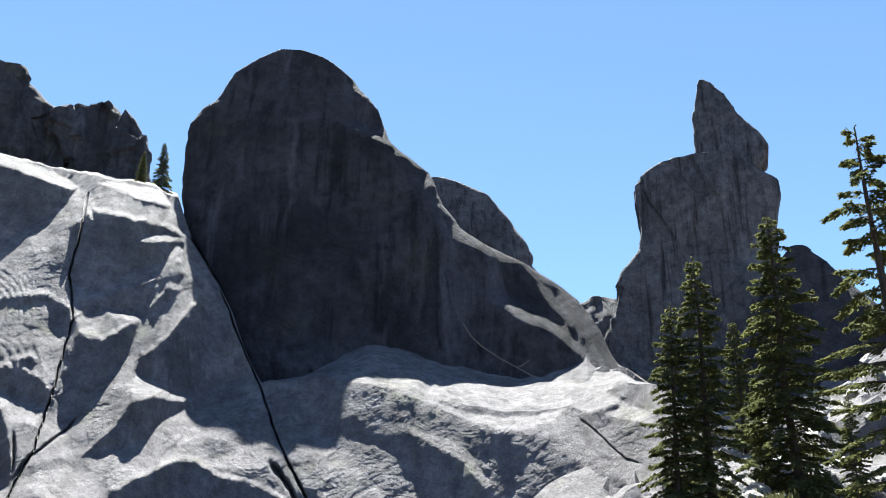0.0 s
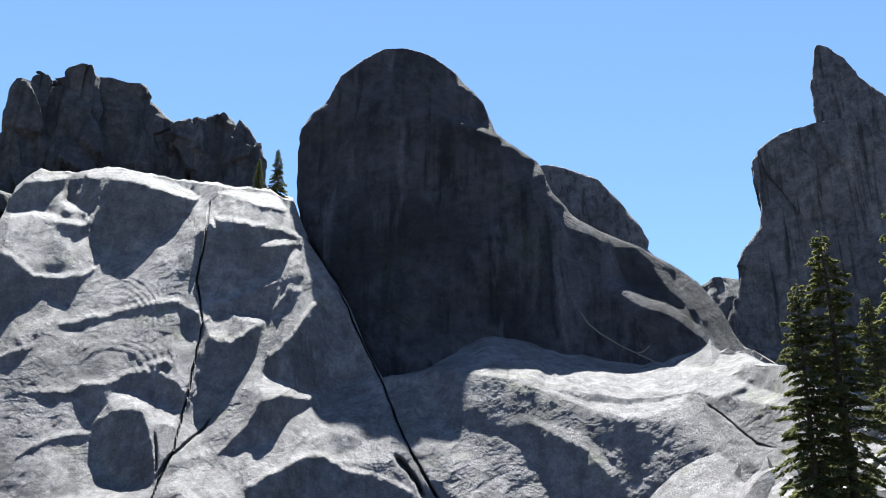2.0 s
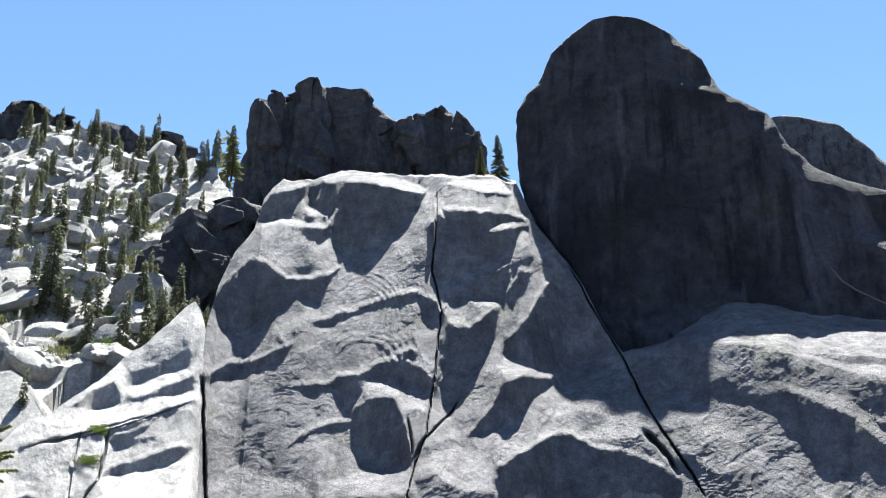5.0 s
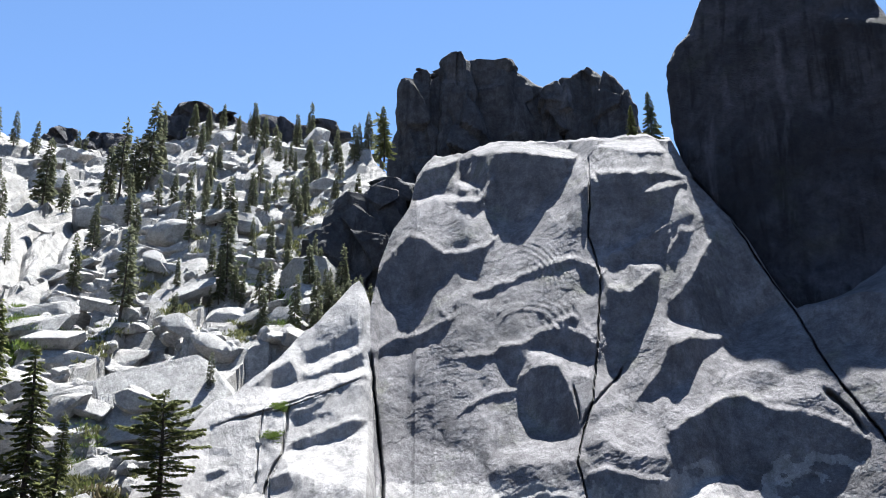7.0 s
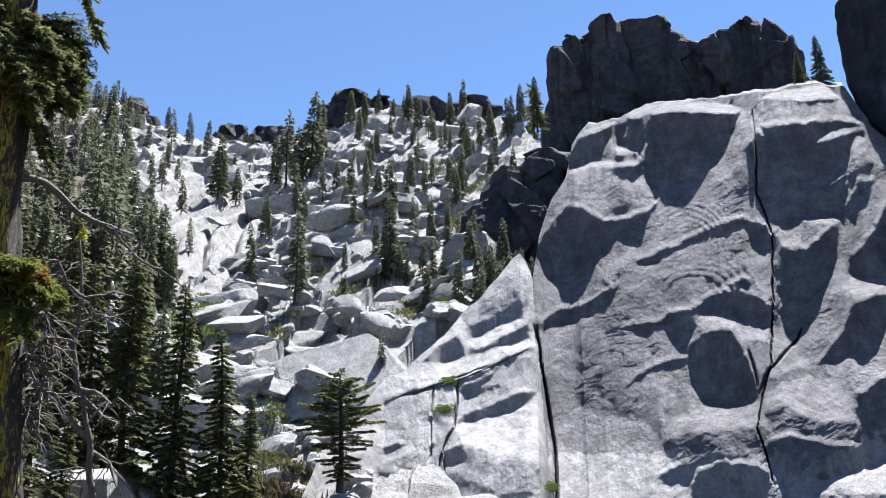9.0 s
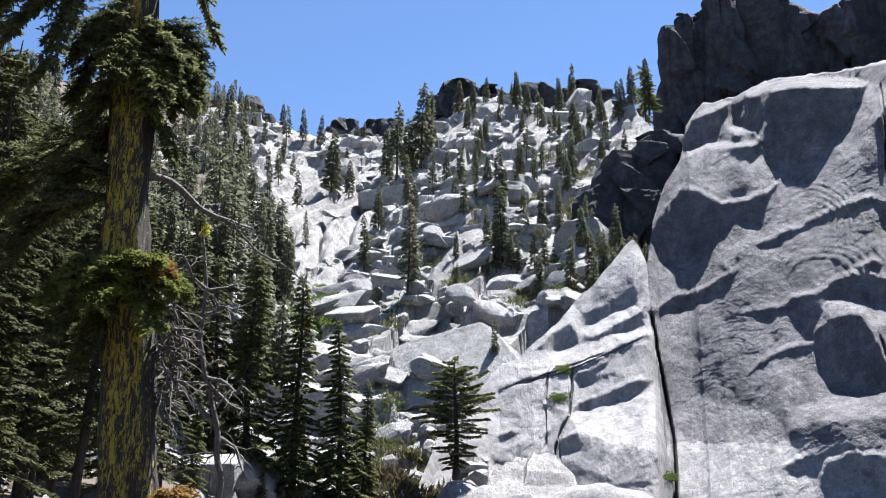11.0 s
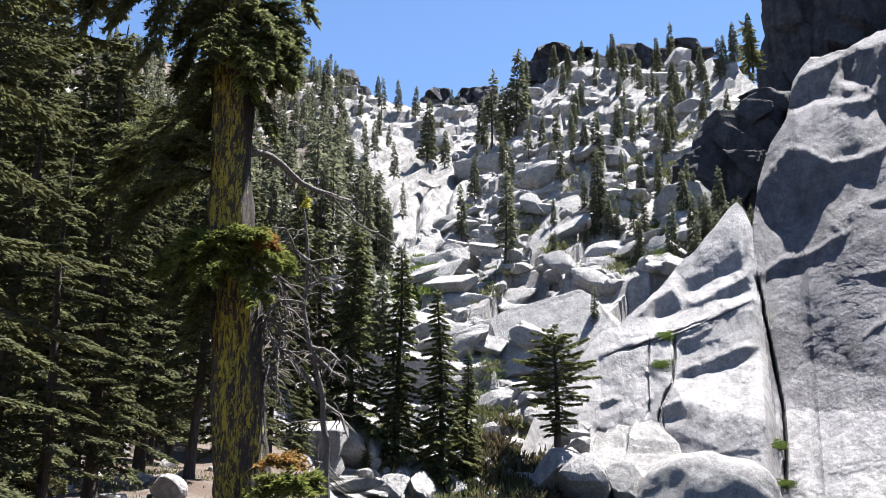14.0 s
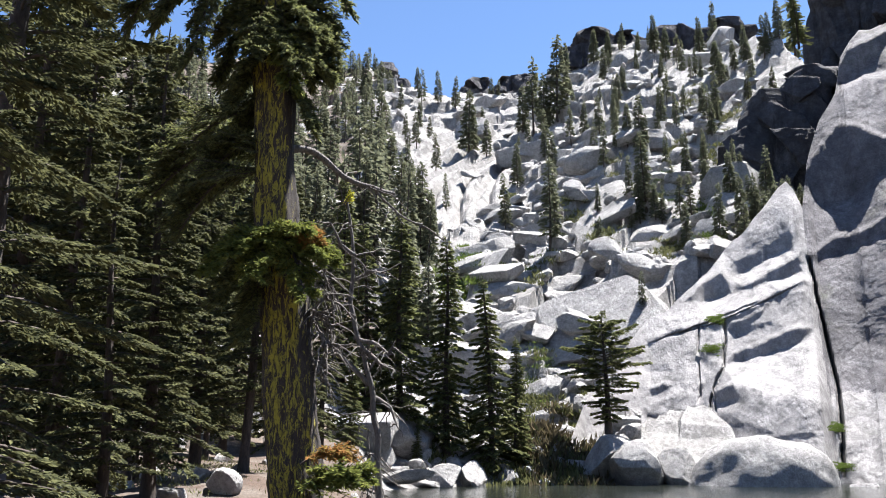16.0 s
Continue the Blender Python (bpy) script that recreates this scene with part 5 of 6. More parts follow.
# ---- conifers ----
def stack(pieces):
    vs, fs, n = [], [], 0
    for v, f in pieces:
        vs.append(v)
        fs.append(f + n)
        n += len(v)
    return np.concatenate(vs), np.concatenate(fs)


def tube(path, radii, sides=7, rough=0.0, seed=0):
    """A tapering limb along a path."""
    path = np.asarray(path, float)
    tang = np.gradient(path, axis=0)
    tang /= np.maximum(np.linalg.norm(tang, axis=1, keepdims=True), 1e-6)
    up = np.where(np.abs(tang[:, 2:]) > 0.9, [[1.0, 0, 0]], [[0, 0, 1.0]])
    s = np.cross(tang, up)
    s /= np.linalg.norm(s, axis=1, keepdims=True)
    w = np.cross(tang, s)
    a = np.linspace(0, 2 * np.pi, sides, endpoint=False)
    ring = path[:, None] + np.asarray(radii)[:, None, None] * (np.cos(a)[None, :, None] * s[:, None] + np.sin(a)[None, :, None] * w[:, None])
    if rough:
        ring = ring + (ring - path[:, None]) * (rough * layered(ring * np.array([7, 7, 1.6]) + seed, 3))[..., None]
    return ring.reshape(-1, 3), grid_faces(len(path), sides, True)


def sprays(root, way, side, size, rs, thin=0.3, sag=0.25):
    """Needle sprays: folded four-cornered blades from root points along way."""
    n = len(root)
    size = np.asarray(size)[:, None] * rs.uniform(0.7, 1.3, (n, 1))
    tip = root + way * size + np.array([0, 0, -1]) * size * sag * rs.uniform(0.4, 1.4, (n, 1))
    mid = root + way * size * 0.5
    a = mid + side * size * thin - np.array([0, 0, 0.12]) * size
    b = mid - side * size * thin - np.array([0, 0, 0.12]) * size
    v = np.stack([root, a, tip, b], 1).reshape(-1, 3)
    return v, np.arange(n * 4).reshape(-1, 4)


def unit(v):
    return v / np.maximum(np.linalg.norm(v, axis=-1, keepdims=True), 1e-6)


def conifer(seed, height, spread, bare, limbs, spray, gap, droop=0.35, lift=0.15, taper=0.8, trunk_r=None, sparse=0.0, lean=0.0, limb_sides=4, shape=None):
    """Crown and trunk arrays of a fir or hemlock: tapered trunk, drooping limbs, needle sprays along them."""
    rs = np.random.RandomState(seed)
    trunk_r = trunk_r or height * 0.014
    k = np.linspace(0, 1, 14)
    bend = np.stack([lean * height * k ** 1.6 + 0.015 * height * np.sin(k * 5 + seed) * k, 0.012 * height * np.sin(k * 4 + seed * 2) * k, k * height], -1)
    wood = [tube(bend, trunk_r * (1.05 - k) ** 0.85 + trunk_r * 0.35 * np.exp(-k * 28) + 0.004, 9, 0.12, seed)]
    green = []
    hs = bare + (0.985 - bare) * (np.arange(limbs) + rs.rand(limbs)) / limbs
    for i, h in enumerate(hs):
        if rs.rand() < sparse:
            continue
        az = i * 2.4 + rs.uniform(-0.5, 0.5)
        reach = spread * ((1 - h) / (1 - bare) if shape is None else shape(h)) ** taper * rs.uniform(0.65, 1.15) + 0.02 * height * 0.3
        base = np.array([np.interp(h, k, bend[:, c]) for c in range(3)])
        out = np.array([math.cos(az), math.sin(az), 0])
        t = np.linspace(0, 1, 6)
        sag = droop * rs.uniform(0.6, 1.3)
        up = lift * (0.4 + 1.5 * h)
        curve = base + out * (reach * t)[:, None] + np.array([0, 0, 1.0]) * (reach * (up * t - sag * t ** 2 + 0.12 * t ** 4))[:, None]
        if limb_sides:
            wood.append(tube(curve, np.linspace(0.05 * reach ** 0.7 * 0.35 + 0.006, 0.004, 6), limb_sides))
        n = max(4, int(reach * 1.6 / gap))
        tt = 0.12 + 0.9 * rs.rand(n) ** 0.8
        p = np.stack([np.interp(tt, t, curve[:, c]) for c in range(3)], -1)
        side = np.cross(out, [0, 0, 1.0])
        off = rs.uniform(-1, 1, (n, 1))
        wid = reach * 0.34 * (1.05 - tt[:, None]) + spray * 0.3
        p = p + side * off * wid * 0.8 - np.array([0, 0, 1]) * np.abs(off) * wid * 0.25 + rs.randn(n, 3) * spray * 0.12
        way = unit(out * 0.8 + side * off * 1.1 + np.array([0, 0, 1]) * rs.uniform(-0.35, 0.25, (n, 1)))
        sd = unit(np.cross(way, unit(np.array([0, 0, 1.0]) + rs.randn(n, 3) * 0.45)))
        green.append(sprays(p, way, sd, np.full(n, spray), rs, 0.3 if spray > 0.3 else 0.26, 0.3))
    # leader
    n = 14
    p = np.stack([np.interp(np.linspace(0.9, 1, n), k, bend[:, c]) for c in range(3)], -1)
    way = unit(rs.randn(n, 3) * [1, 1, 0.3] + [0, 0, 0.9])
    green.append(sprays(p, way, unit(np.cross(way, rs.randn(n, 3))), np.full(n, spray * 0.8), rs, 0.3, 0.0))
    return stack(green), stack(wood)


def tree_kind(data, needles, bark=None):
    (cv, cf), (wv_, wf) = data
    return mesh_of("crown", cv, cf, needles, False), mesh_of("trunk", wv_, wf, bark or M_BARK)


def plant(kind, b, r, scale, label, category="tree", group="", spin=None, z=None, tall=1.0, name="conifer_tree"):
    ob = new(name)
    x, y, _ = spot(np.array(float(b)), np.array(float(r)))
    ob.matrix_basis = pose(x, y, (on_land(b, r) if z is None else z) - 0.15, rnd.uniform(-2, 2), rnd.uniform(-2, 2), rnd.uniform(0, 360) if spin is None else spin) @ Matrix.Diagonal((scale, scale, scale * tall, 1))
    part("trunk", kind[1], ob)
    part("crown", kind[0], ob)
    return tagged(ob, label, category, group)


# slim trees of the far slope, ten metres tall as built
FAR_DATA = [conifer(100 + i, 10, (1.25, 1.0, 1.5, 1.15, 1.35)[i], (0.12, 0.2, 0.1, 0.3, 0.15)[i], (64, 56, 70, 46, 60)[i], 0.62, 0.16, 0.5, 0.1, 0.75, 0.13, (0.05, 0.15, 0.05, 0.3, 0.1)[i], 0, 0) for i in range(5)]
FAR = [tree_kind(conifer(100 + i, 10, (1.25, 1.0, 1.5, 1.15, 1.35)[i], (0.12, 0.2, 0.1, 0.3, 0.15)[i], (80, 70, 90, 58, 76)[i], 0.42, 0.058, 0.5, 0.1, 0.75, 0.13, (0.05, 0.15, 0.05, 0.3, 0.1)[i], 0, 0), M_FIR_FAR) for i in range(5)]
FAR_LABEL = "slim dark green conifer among the boulders"
for b, e, top in ((55.4, 19.9, 25.1), (53.8, 21.0, 26.4), (53.1, 23.4, 25.9), (54.6, 20.4, 24.1), (54.5, 12.6, 18.9), (48.2, 14.9, 20.1), (42.9, 14.8, 18.5), (45.8, 12.6, 15.5), (48.7, 8.1, 11.4), (59.8, 19.2, 23.2), (63.0, 21.9, 24.5),
                  (64.2, 16.5, 19.1), (61.9, 22.2, 24.4), (60.7, 22.0, 24.1), (57.8, 22.2, 23.8), (49.7, 21.7, 23.8), (51.0, 19.8, 22.5), (52.0, 20.1, 22.2), (49.2, 13.5, 15.4), (46.8, 17.6, 19.9)):
    r = sight(b, e) or 235
    z = on_land(b, r)
    plant(FAR[rnd.randrange(5)], b, r, (EYE + r * math.tan(radians(top)) - z) / 10.0, FAR_LABEL, group="slope conifers", tall=1.0)
for b, e, top in ((43.8, 19.1, 21.5), (41.1, 22.2, 24.3), (42.1, 23.0, 25.0), (44.2, 23.9, 26.6), (45.7, 23.7, 25.8), (47.1, 24.7, 27.1), (39.2, 24.6, 27.0), (38.2, 24.1, 26.6), (49.3, 25.0, 26.8), (51.2, 24.5, 26.6), (39.4, 17.2, 18.3),
                  (43.4, 20.1, 22.4), (56.1, 20.2, 23.4), (52.9, 19.4, 21.9), (40.2, 23.6, 26.2), (46.4, 24.2, 26.3), (48.2, 24.6, 26.2), (50.2, 24.6, 26.4), (66.9, 22.5, 25.5)):
    r = sight(b, e) or 205
    z = on_land(b, r)
    plant(FAR[rnd.randrange(5)], b, r, max(0.3, (EYE + r * math.tan(radians(top)) - z) / 10.0), FAR_LABEL, group="slope conifers", tall=1.0)
for i in range(70):
    b = rnd.uniform(41, 66)
    shore, crest, *_ = [float(q) for q in along(b, LAND)]
    r = shore + 20 + (crest - shore - 22) * rnd.random() ** 0.6
    plant(FAR[rnd.randrange(5)], b, r, rnd.uniform(0.3, 0.95), FAR_LABEL, group="slope conifers", tall=rnd.uniform(0.9, 1.25))
for i in range(36):
    b, e = rnd.uniform(39.5, 52), rnd.uniform(14, 25)
    r = sight(b, e) or 190
    plant(FAR[rnd.randrange(5)], b, r, rnd.uniform(0.3, 0.75), FAR_LABEL, group="slope conifers", tall=rnd.uniform(0.9, 1.3))
for i in range(24):
    b = rnd.uniform(38.6, 44.0)
    plant(FAR[rnd.randrange(5)], b, rnd.uniform(98, 111), rnd.uniform(0.35, 0.8), FAR_LABEL, group="slope conifers", tall=rnd.uniform(1.0, 1.3))
for i in range(140):
    b = 62.5 + 28 * rnd.random() ** 1.15
    shore, crest, *_ = [float(q) for q in along(b, LAND)]
    r = shore + 18 + (crest - shore - 18) * rnd.random() ** 0.8
    plant(FAR[rnd.randrange(5)], b, r, rnd.uniform(0.9, 1.5) * (1.15 - 0.65 * (r - shore) / (crest - shore)), "tall dark conifer in the forest on the slope", group="forest conifers", tall=rnd.uniform(0.95, 1.2))

# the rest of the forest, too many to count
pieces, trunks = [], []
for i in range(360):
    b = 65.2 + 27 * rnd.random()
    shore, crest, *_ = [float(q) for q in along(b, LAND)]
    r = shore + 30 + (crest - shore - 30) * rnd.random() ** 0.6
    (cv, cf), (bv, bf) = FAR_DATA[rnd.randrange(5)]
    a, sc = rnd.uniform(0, 6.28), rnd.uniform(0.9, 1.5) * (1.15 - 0.6 * (r - shore) / (crest - shore))
    turn = np.array([[math.cos(a), -math.sin(a), 0], [math.sin(a), math.cos(a), 0], [0, 0, 1]]) * sc
    base = spot(np.array(b), np.array(r), on_land(b, r) - 0.2)
    pieces.append((cv @ turn.T + base, cf))
    trunks.append((bv @ turn.T + base, bf))
fv, ff = stack(pieces + trunks)
nc = sum(len(f) for _, f in pieces)
tagged(new("far_forest", mesh_of("far_forest", fv, ff, [M_FIR_FAR, M_BARK], False, (np.arange(len(ff)) >= nc).astype(int))), "dense dark conifer forest covering the far slope", "forest", kind="stuff")

# trees by the water
MID = [tree_kind(conifer(200 + i, 14, (2.3, 2.6, 2.0)[i], (0.06, 0.1, 0.08)[i], (160, 140, 150)[i], 0.23, 0.0165, 0.5, 0.12, 0.8, 0.22, 0.04, 0, 4), M_FIR) for i in range(3)]
for b, r, base, top, k in ((58.5, 63.5, -0.7, 11.8, 0), (61.3, 63, -0.3, 14.0, 2), (64.2, 62, 0.2, 15.2, 1), (57.0, 65, 0.2, 8.7, 2), (66.4, 60, 0.2, 13.7, 0), (68.1, 62, 0.9, 14.4, 2), (63.2, 60, -0.9, 2.3, 0), (67.4, 50, -0.5, 6, 1)):
    z = EYE + r * math.tan(radians(base))
    plant(MID[k], b, r, (EYE + r * math.tan(radians(top)) - z) / 14.0, "dense dark green fir beside the lake", group="lakeside firs")
WIDE = tree_kind(conifer(230, 9, 3.1, 0.1, 92, 0.22, 0.0125, 0.4, 0.3, 1.0, 0.24, 0.12, 0.02, 4, lambda h: float(np.interp(h, [0.1, 0.3, 0.5, 0.65, 0.85, 1.0], [0.3, 0.6, 0.9, 1.0, 0.7, 0.25]))), M_FIR)
plant(WIDE, 51.2, 67, 0.98, "broad flat-topped hemlock on a boulder by the lake", z=3.6)

# hemlocks below the pinnacle
HEM = [tree_kind(conifer(300 + i, 14, (2.9, 2.5, 3.2)[i], (0.08, 0.1, 0.05)[i], (185, 160, 185)[i], 0.2, 0.0135, 0.55, 0.25, 0.62, 0.26, 0.12, (-0.01, 0.02, -0.03)[i], 4), M_FIR_SUN) for i in range(3)]
HEM.append(tree_kind(conifer(310, 14, 3.1, 0.06, 120, 0.14, 0.0075, 0.55, 0.25, 0.6, 0.24, 0.2, -0.02, 4), M_FIR_SUN))
for b, r, base, top, k in ((-14.3, 47, 5.0, 18.3, 0), (-16.4, 48, 5.8, 20.9, 1), (-21.6, 56, 7.0, 22.8, 2), (-27.4, 31, 1.5, 27.0, 3), (-18.7, 66, 9.5, 16.9, 1), (-19.6, 58, 7.0, 13.5, 0), (-24.4, 50, 6.0, 12.0, 0)):
    z = EYE + r * math.tan(radians(base))
    plant(HEM[k], b, r, (EYE + r * math.tan(radians(top)) - z) / 14.0, "sunlit mountain hemlock with drooping boughs", group="hemlocks below the pinnacle", z=on_land(b, r), tall=max(0.8, (EYE + r * math.tan(radians(top)) - on_land(b, r)) / (EYE + r * math.tan(radians(top)) - z)))


# ---- the near trees on the left bank ----
def bough(root, tip, sag, width, spray, twigs, per, seed, wood_r=0.02, hang=0.12):
    """A leafy bough from root to tip: limb, side twigs and needle sprays."""
    rs = np.random.RandomState(seed)
    root, tip = np.array(root, float), np.array(tip, float)
    t = np.linspace(0, 1, 9)
    curve = root + (tip - root) * t[:, None] + np.array([0, 0, -1.0]) * (sag * (t * (1 - t) * 4) * -0.5 + sag * t ** 2)[:, None]
    wood = [tube(curve, np.linspace(wood_r, 0.004, 9), 5, 0.1, seed)]
    out = unit(tip - root)
    side = unit(np.cross(out, [0, 0, 1.0]))
    green = []
    for i in range(twigs):
        k = 0.12 + 0.88 * rs.rand() ** 0.75
        base = np.array([np.interp(k, t, curve[:, c]) for c in range(3)])
        sgn = 1 if i % 2 else -1
        ln = width * (1.15 - 0.8 * k) * rs.uniform(0.5, 1.15) + spray
        way = unit(out * 0.75 + side * sgn * rs.uniform(0.3, 1.2) + np.array([0, 0, 1.0]) * rs.uniform(-0.5, 0.3))
        q = np.linspace(0.1, 1, per) + rs.uniform(-0.04, 0.04, per)
        p = base + way * (ln * q)[:, None] - np.array([0, 0, 1.0]) * (hang * ln * q ** 2)[:, None]
        wood.append(tube(np.stack([base, p[per // 2], p[-1]]), [0.006, 0.004, 0.002], 3))
        cross = unit(np.cross(way, [0, 0, 1.0]))
        fan = unit(way * 0.7 + cross * rs.uniform(-1.6, 1.6, (per, 1)) + np.array([0, 0, 1.0]) * rs.uniform(-0.7, 0.6, (per, 1)))
        flat = unit(np.cross(fan, unit(np.array([0, 0, 1.0]) + rs.randn(per, 3) * 0.5)))
        green.append(sprays(p, fan, flat, np.full(per, spray), rs, 0.14, 0.2))
    return stack(green), stack(wood)


def see(b, e, r):
    """The point at bearing b and rise e, r metres off."""
    return tuple(float(q) for q in spot(np.array(b), np.array(r), EYE + r * math.tan(radians(e))))


def add_bough(parent, data, needles, bark, label=""):
    (cv, cf), (bv, bf) = data
    limb = part("bough", mesh_of("bough", bv, bf, bark), parent)
    part("needles", mesh_of("needles", cv, cf, needles, False), limb, label)


# the lichen-covered trunk
R1 = 9.0
old_fir = tagged(new("old_fir"), "old fir with yellow lichen on its furrowed trunk", "tree")
line = [see(70.4, -12, R1), see(70.8, -1.5, R1), see(71.45, 7.15, R1), see(72.2, 13, R1), see(72.85, 18, R1), see(73.2, 24.8, R1), see(73.6, 31, R1), see(74, 38, R1), see(74.3, 46, R1)]
ks = np.linspace(0, 8, 90)
path = np.stack([np.interp(ks, range(9), [p[c] for p in line]) for c in range(3)], -1)
tv, tf = tube(path, 0.262 - 0.013 * ks + 0.06 * np.exp(-ks * 1.6), 60, 0.2, 3)
part("trunk", mesh_of("trunk", tv, tf, M_LICHEN_BARK), old_fir, "furrowed bark with yellow lichen")
n = 0
# dark boughs to the left of the trunk
SIDE_BOUGHS = [(72.6, 21, 79.5, 19.5, 0.6, 0.4, 0.6, 50, M_FIR), (72.5, 19, 80.5, 17.6, 0.8, 0.4, 0.5, 50, M_FIR), (72.5, 17, 78.5, 16.5, 0.2, 0.5, 0.6, 90, M_FIR), (72.4, 18, 76.5, 19.5, 0.1, 0.3, 0.5, 70, M_FIR)]
# round the upper trunk
UPPER_BOUGHS = [(73, 26, 70.8, 24.0, 0.1, 0.3, 0.4, 60, M_FIR), (73.1, 26, 69.6, 23.8, 0.1, 0.35, 0.45, 80, M_FIR), (73.2, 28, 69.4, 26.0, 0.2, 0.3, 0.45, 70, M_FIR), (73, 25, 70.4, 23.0, 0.2, 0.3, 0.3, 60, M_FIR), (73.2, 28, 72.0, 24.6, -0.6, 0.2, 0.3, 40, M_LIME)]
CROWN_BOUGHS = [(73.3, 29, 76.6, 25.2, 0.1, 0.3, 0.4, 60, M_FIR), (73.1, 24, 70.6, 22.0, -0.2, 0.2, 0.25, 50, M_FIR), (73.1, 22.5, 75.0, 20.8, 0.1, 0.2, 0.3, 50, M_FIR), (73.4, 27, 71.6, 24.2, -0.6, 0.2, 0.3, 60, M_FIR), (73.6, 28, 74.6, 24.8, -0.6, 0.2, 0.3, 60, M_FIR), (73.2, 26, 72.6, 23.6, -0.5, 0.15, 0.25, 50, M_LIME), (73.0, 25, 75.4, 23.0, 0.0, 0.2, 0.35, 70, M_FIR), (73.1, 25.5, 75.6, 24.0, -0.1, 0.3, 0.45, 70, M_FIR), (73.4, 29, 76.4, 27.5, -0.2, 0.3, 0.6, 60, M_FIR), (73.3, 28, 70.5, 27.8, -0.3, 0.2, 0.4, 50, M_FIR), (73.2, 26, 70.2, 24.6, -0.2, 0.2, 0.4, 60, M_FIR)]
# hanging from above
HANGING_BOUGHS = [(74, 34, 82.5, 27.3, 0.2, 0.5, 0.7, 110, M_FIR), (74, 35, 78.5, 26.6, -0.5, 0.4, 0.6, 90, M_FIR), (74, 36, 86, 29.0, 0.4, 0.6, 0.8, 110, M_FIR), (74, 36, 68.3, 27.9, 0.2, 0.4, 0.35, 40, M_FIR), (74, 34, 88.5, 27.5, 1.0, 0.4, 0.7, 90, M_FIR), (73.8, 32, 80.5, 29.0, -0.2, 0.3, 0.6, 90, M_FIR)]
# sunlit tufts in front
TUFTS = [(72.1, 13.8, 76.4, 12.8, -0.7, 0.2, 0.3, 60, M_LIME), (72.0, 13.6, 75.0, 13.8, -0.6, 0.15, 0.3, 50, M_LIME), (71.8, 14.2, 70.2, 14.0, -0.5, 0.1, 0.2, 30, M_RUST), (72.0, 13.6, 69.2, 12.9, -0.6, 0.1, 0.3, 60, M_LIME), (72.1, 13.4, 73.9, 12.6, -0.7, 0.25, 0.3, 50, M_LIME), (71.9, 13.2, 70.6, 11.0, -0.8, 0.15, 0.25, 36, M_LIME), (72, 13.8, 71.0, 14.6, -0.7, 0.05, 0.25, 30, M_LIME), (72, 13, 75.6, 11.5, -0.3, 0.3, 0.4, 60, M_FIR),
        (72.3, 13, 74.4, 8.8, -0.2, 0.2, 0.35, 50, M_FIR)]
for b0, e0, b1, e1, dr, sag, width, twigs, needles in SIDE_BOUGHS + UPPER_BOUGHS + CROWN_BOUGHS + HANGING_BOUGHS + TUFTS:
    n += 1
    e1 += rnd.uniform(-1.0, 2.5) if e1 > 21 else 0
    add_bough(old_fir, bough(see(b0, e0, R1), see(b1, e1, R1 + dr), sag, width, 0.056, int(twigs * 1.7), 58, 400 + n, 0.025), needles, M_BARK)
# low bough with rusty tips
add_bough(old_fir, bough(see(70.6, -2.5, R1 - 0.2), see(67.0, -0.6, R1 - 0.7), 0.12, 0.42, 0.06, 150, 40, 460, 0.02), M_LIME, M_BARK, "yellow-green needles")
add_bough(old_fir, bough(see(70.4, -0.6, R1 - 0.3), see(67.6, 0.5, R1 - 0.6), 0.1, 0.25, 0.05, 70, 34, 461, 0.012), M_RUST, M_BARK, "rusty dying needles")
add_bough(old_fir, bough(see(70.6, -3.5, R1 - 0.2), see(68.0, -3.2, R1 - 0.9), 0.12, 0.4, 0.06, 130, 40, 462, 0.02), M_LIME, M_BARK)


def dead_limb(points, r0, r1, twigs, seed, reach):
    """A bleached bare limb with crooked twigs."""
    rs = np.random.RandomState(seed)
    p = np.array(points, float)
    k = np.linspace(0, len(p) - 1, 6 * len(p))
    c = np.stack([np.interp(k, range(len(p)), p[:, i]) for i in range(3)], -1)
    c = c + 0.03 * np.stack([lump(c * 4 + seed + i * 5) for i in range(3)], -1)
    out = [tube(c, np.linspace(r0, r1, len(k)), 7, 0.12, seed)]
    for _ in range(twigs):
        base = c[rs.randint(len(c) // 4, len(c))]
        way = unit(rs.randn(3) * [1, 1, 0.6] + [0, 0, -0.25])
        q = np.linspace(0, 1, 6)[:, None]
        tw = base + way * q * reach * rs.uniform(0.3, 1.1) + np.cumsum(rs.randn(6, 3) * 0.035 * reach, 0) - np.array([0, 0, 0.25]) * reach * q ** 2
        tw[0] = base
        out.append(tube(tw, np.linspace(0.011, 0.003, 6) * (0.5 + rs.rand()), 4))
    return stack(out)


def add_wood(parent, name, data, mat, label=""):
    return part(name, mesh_of(name, *data, mat), parent, label)


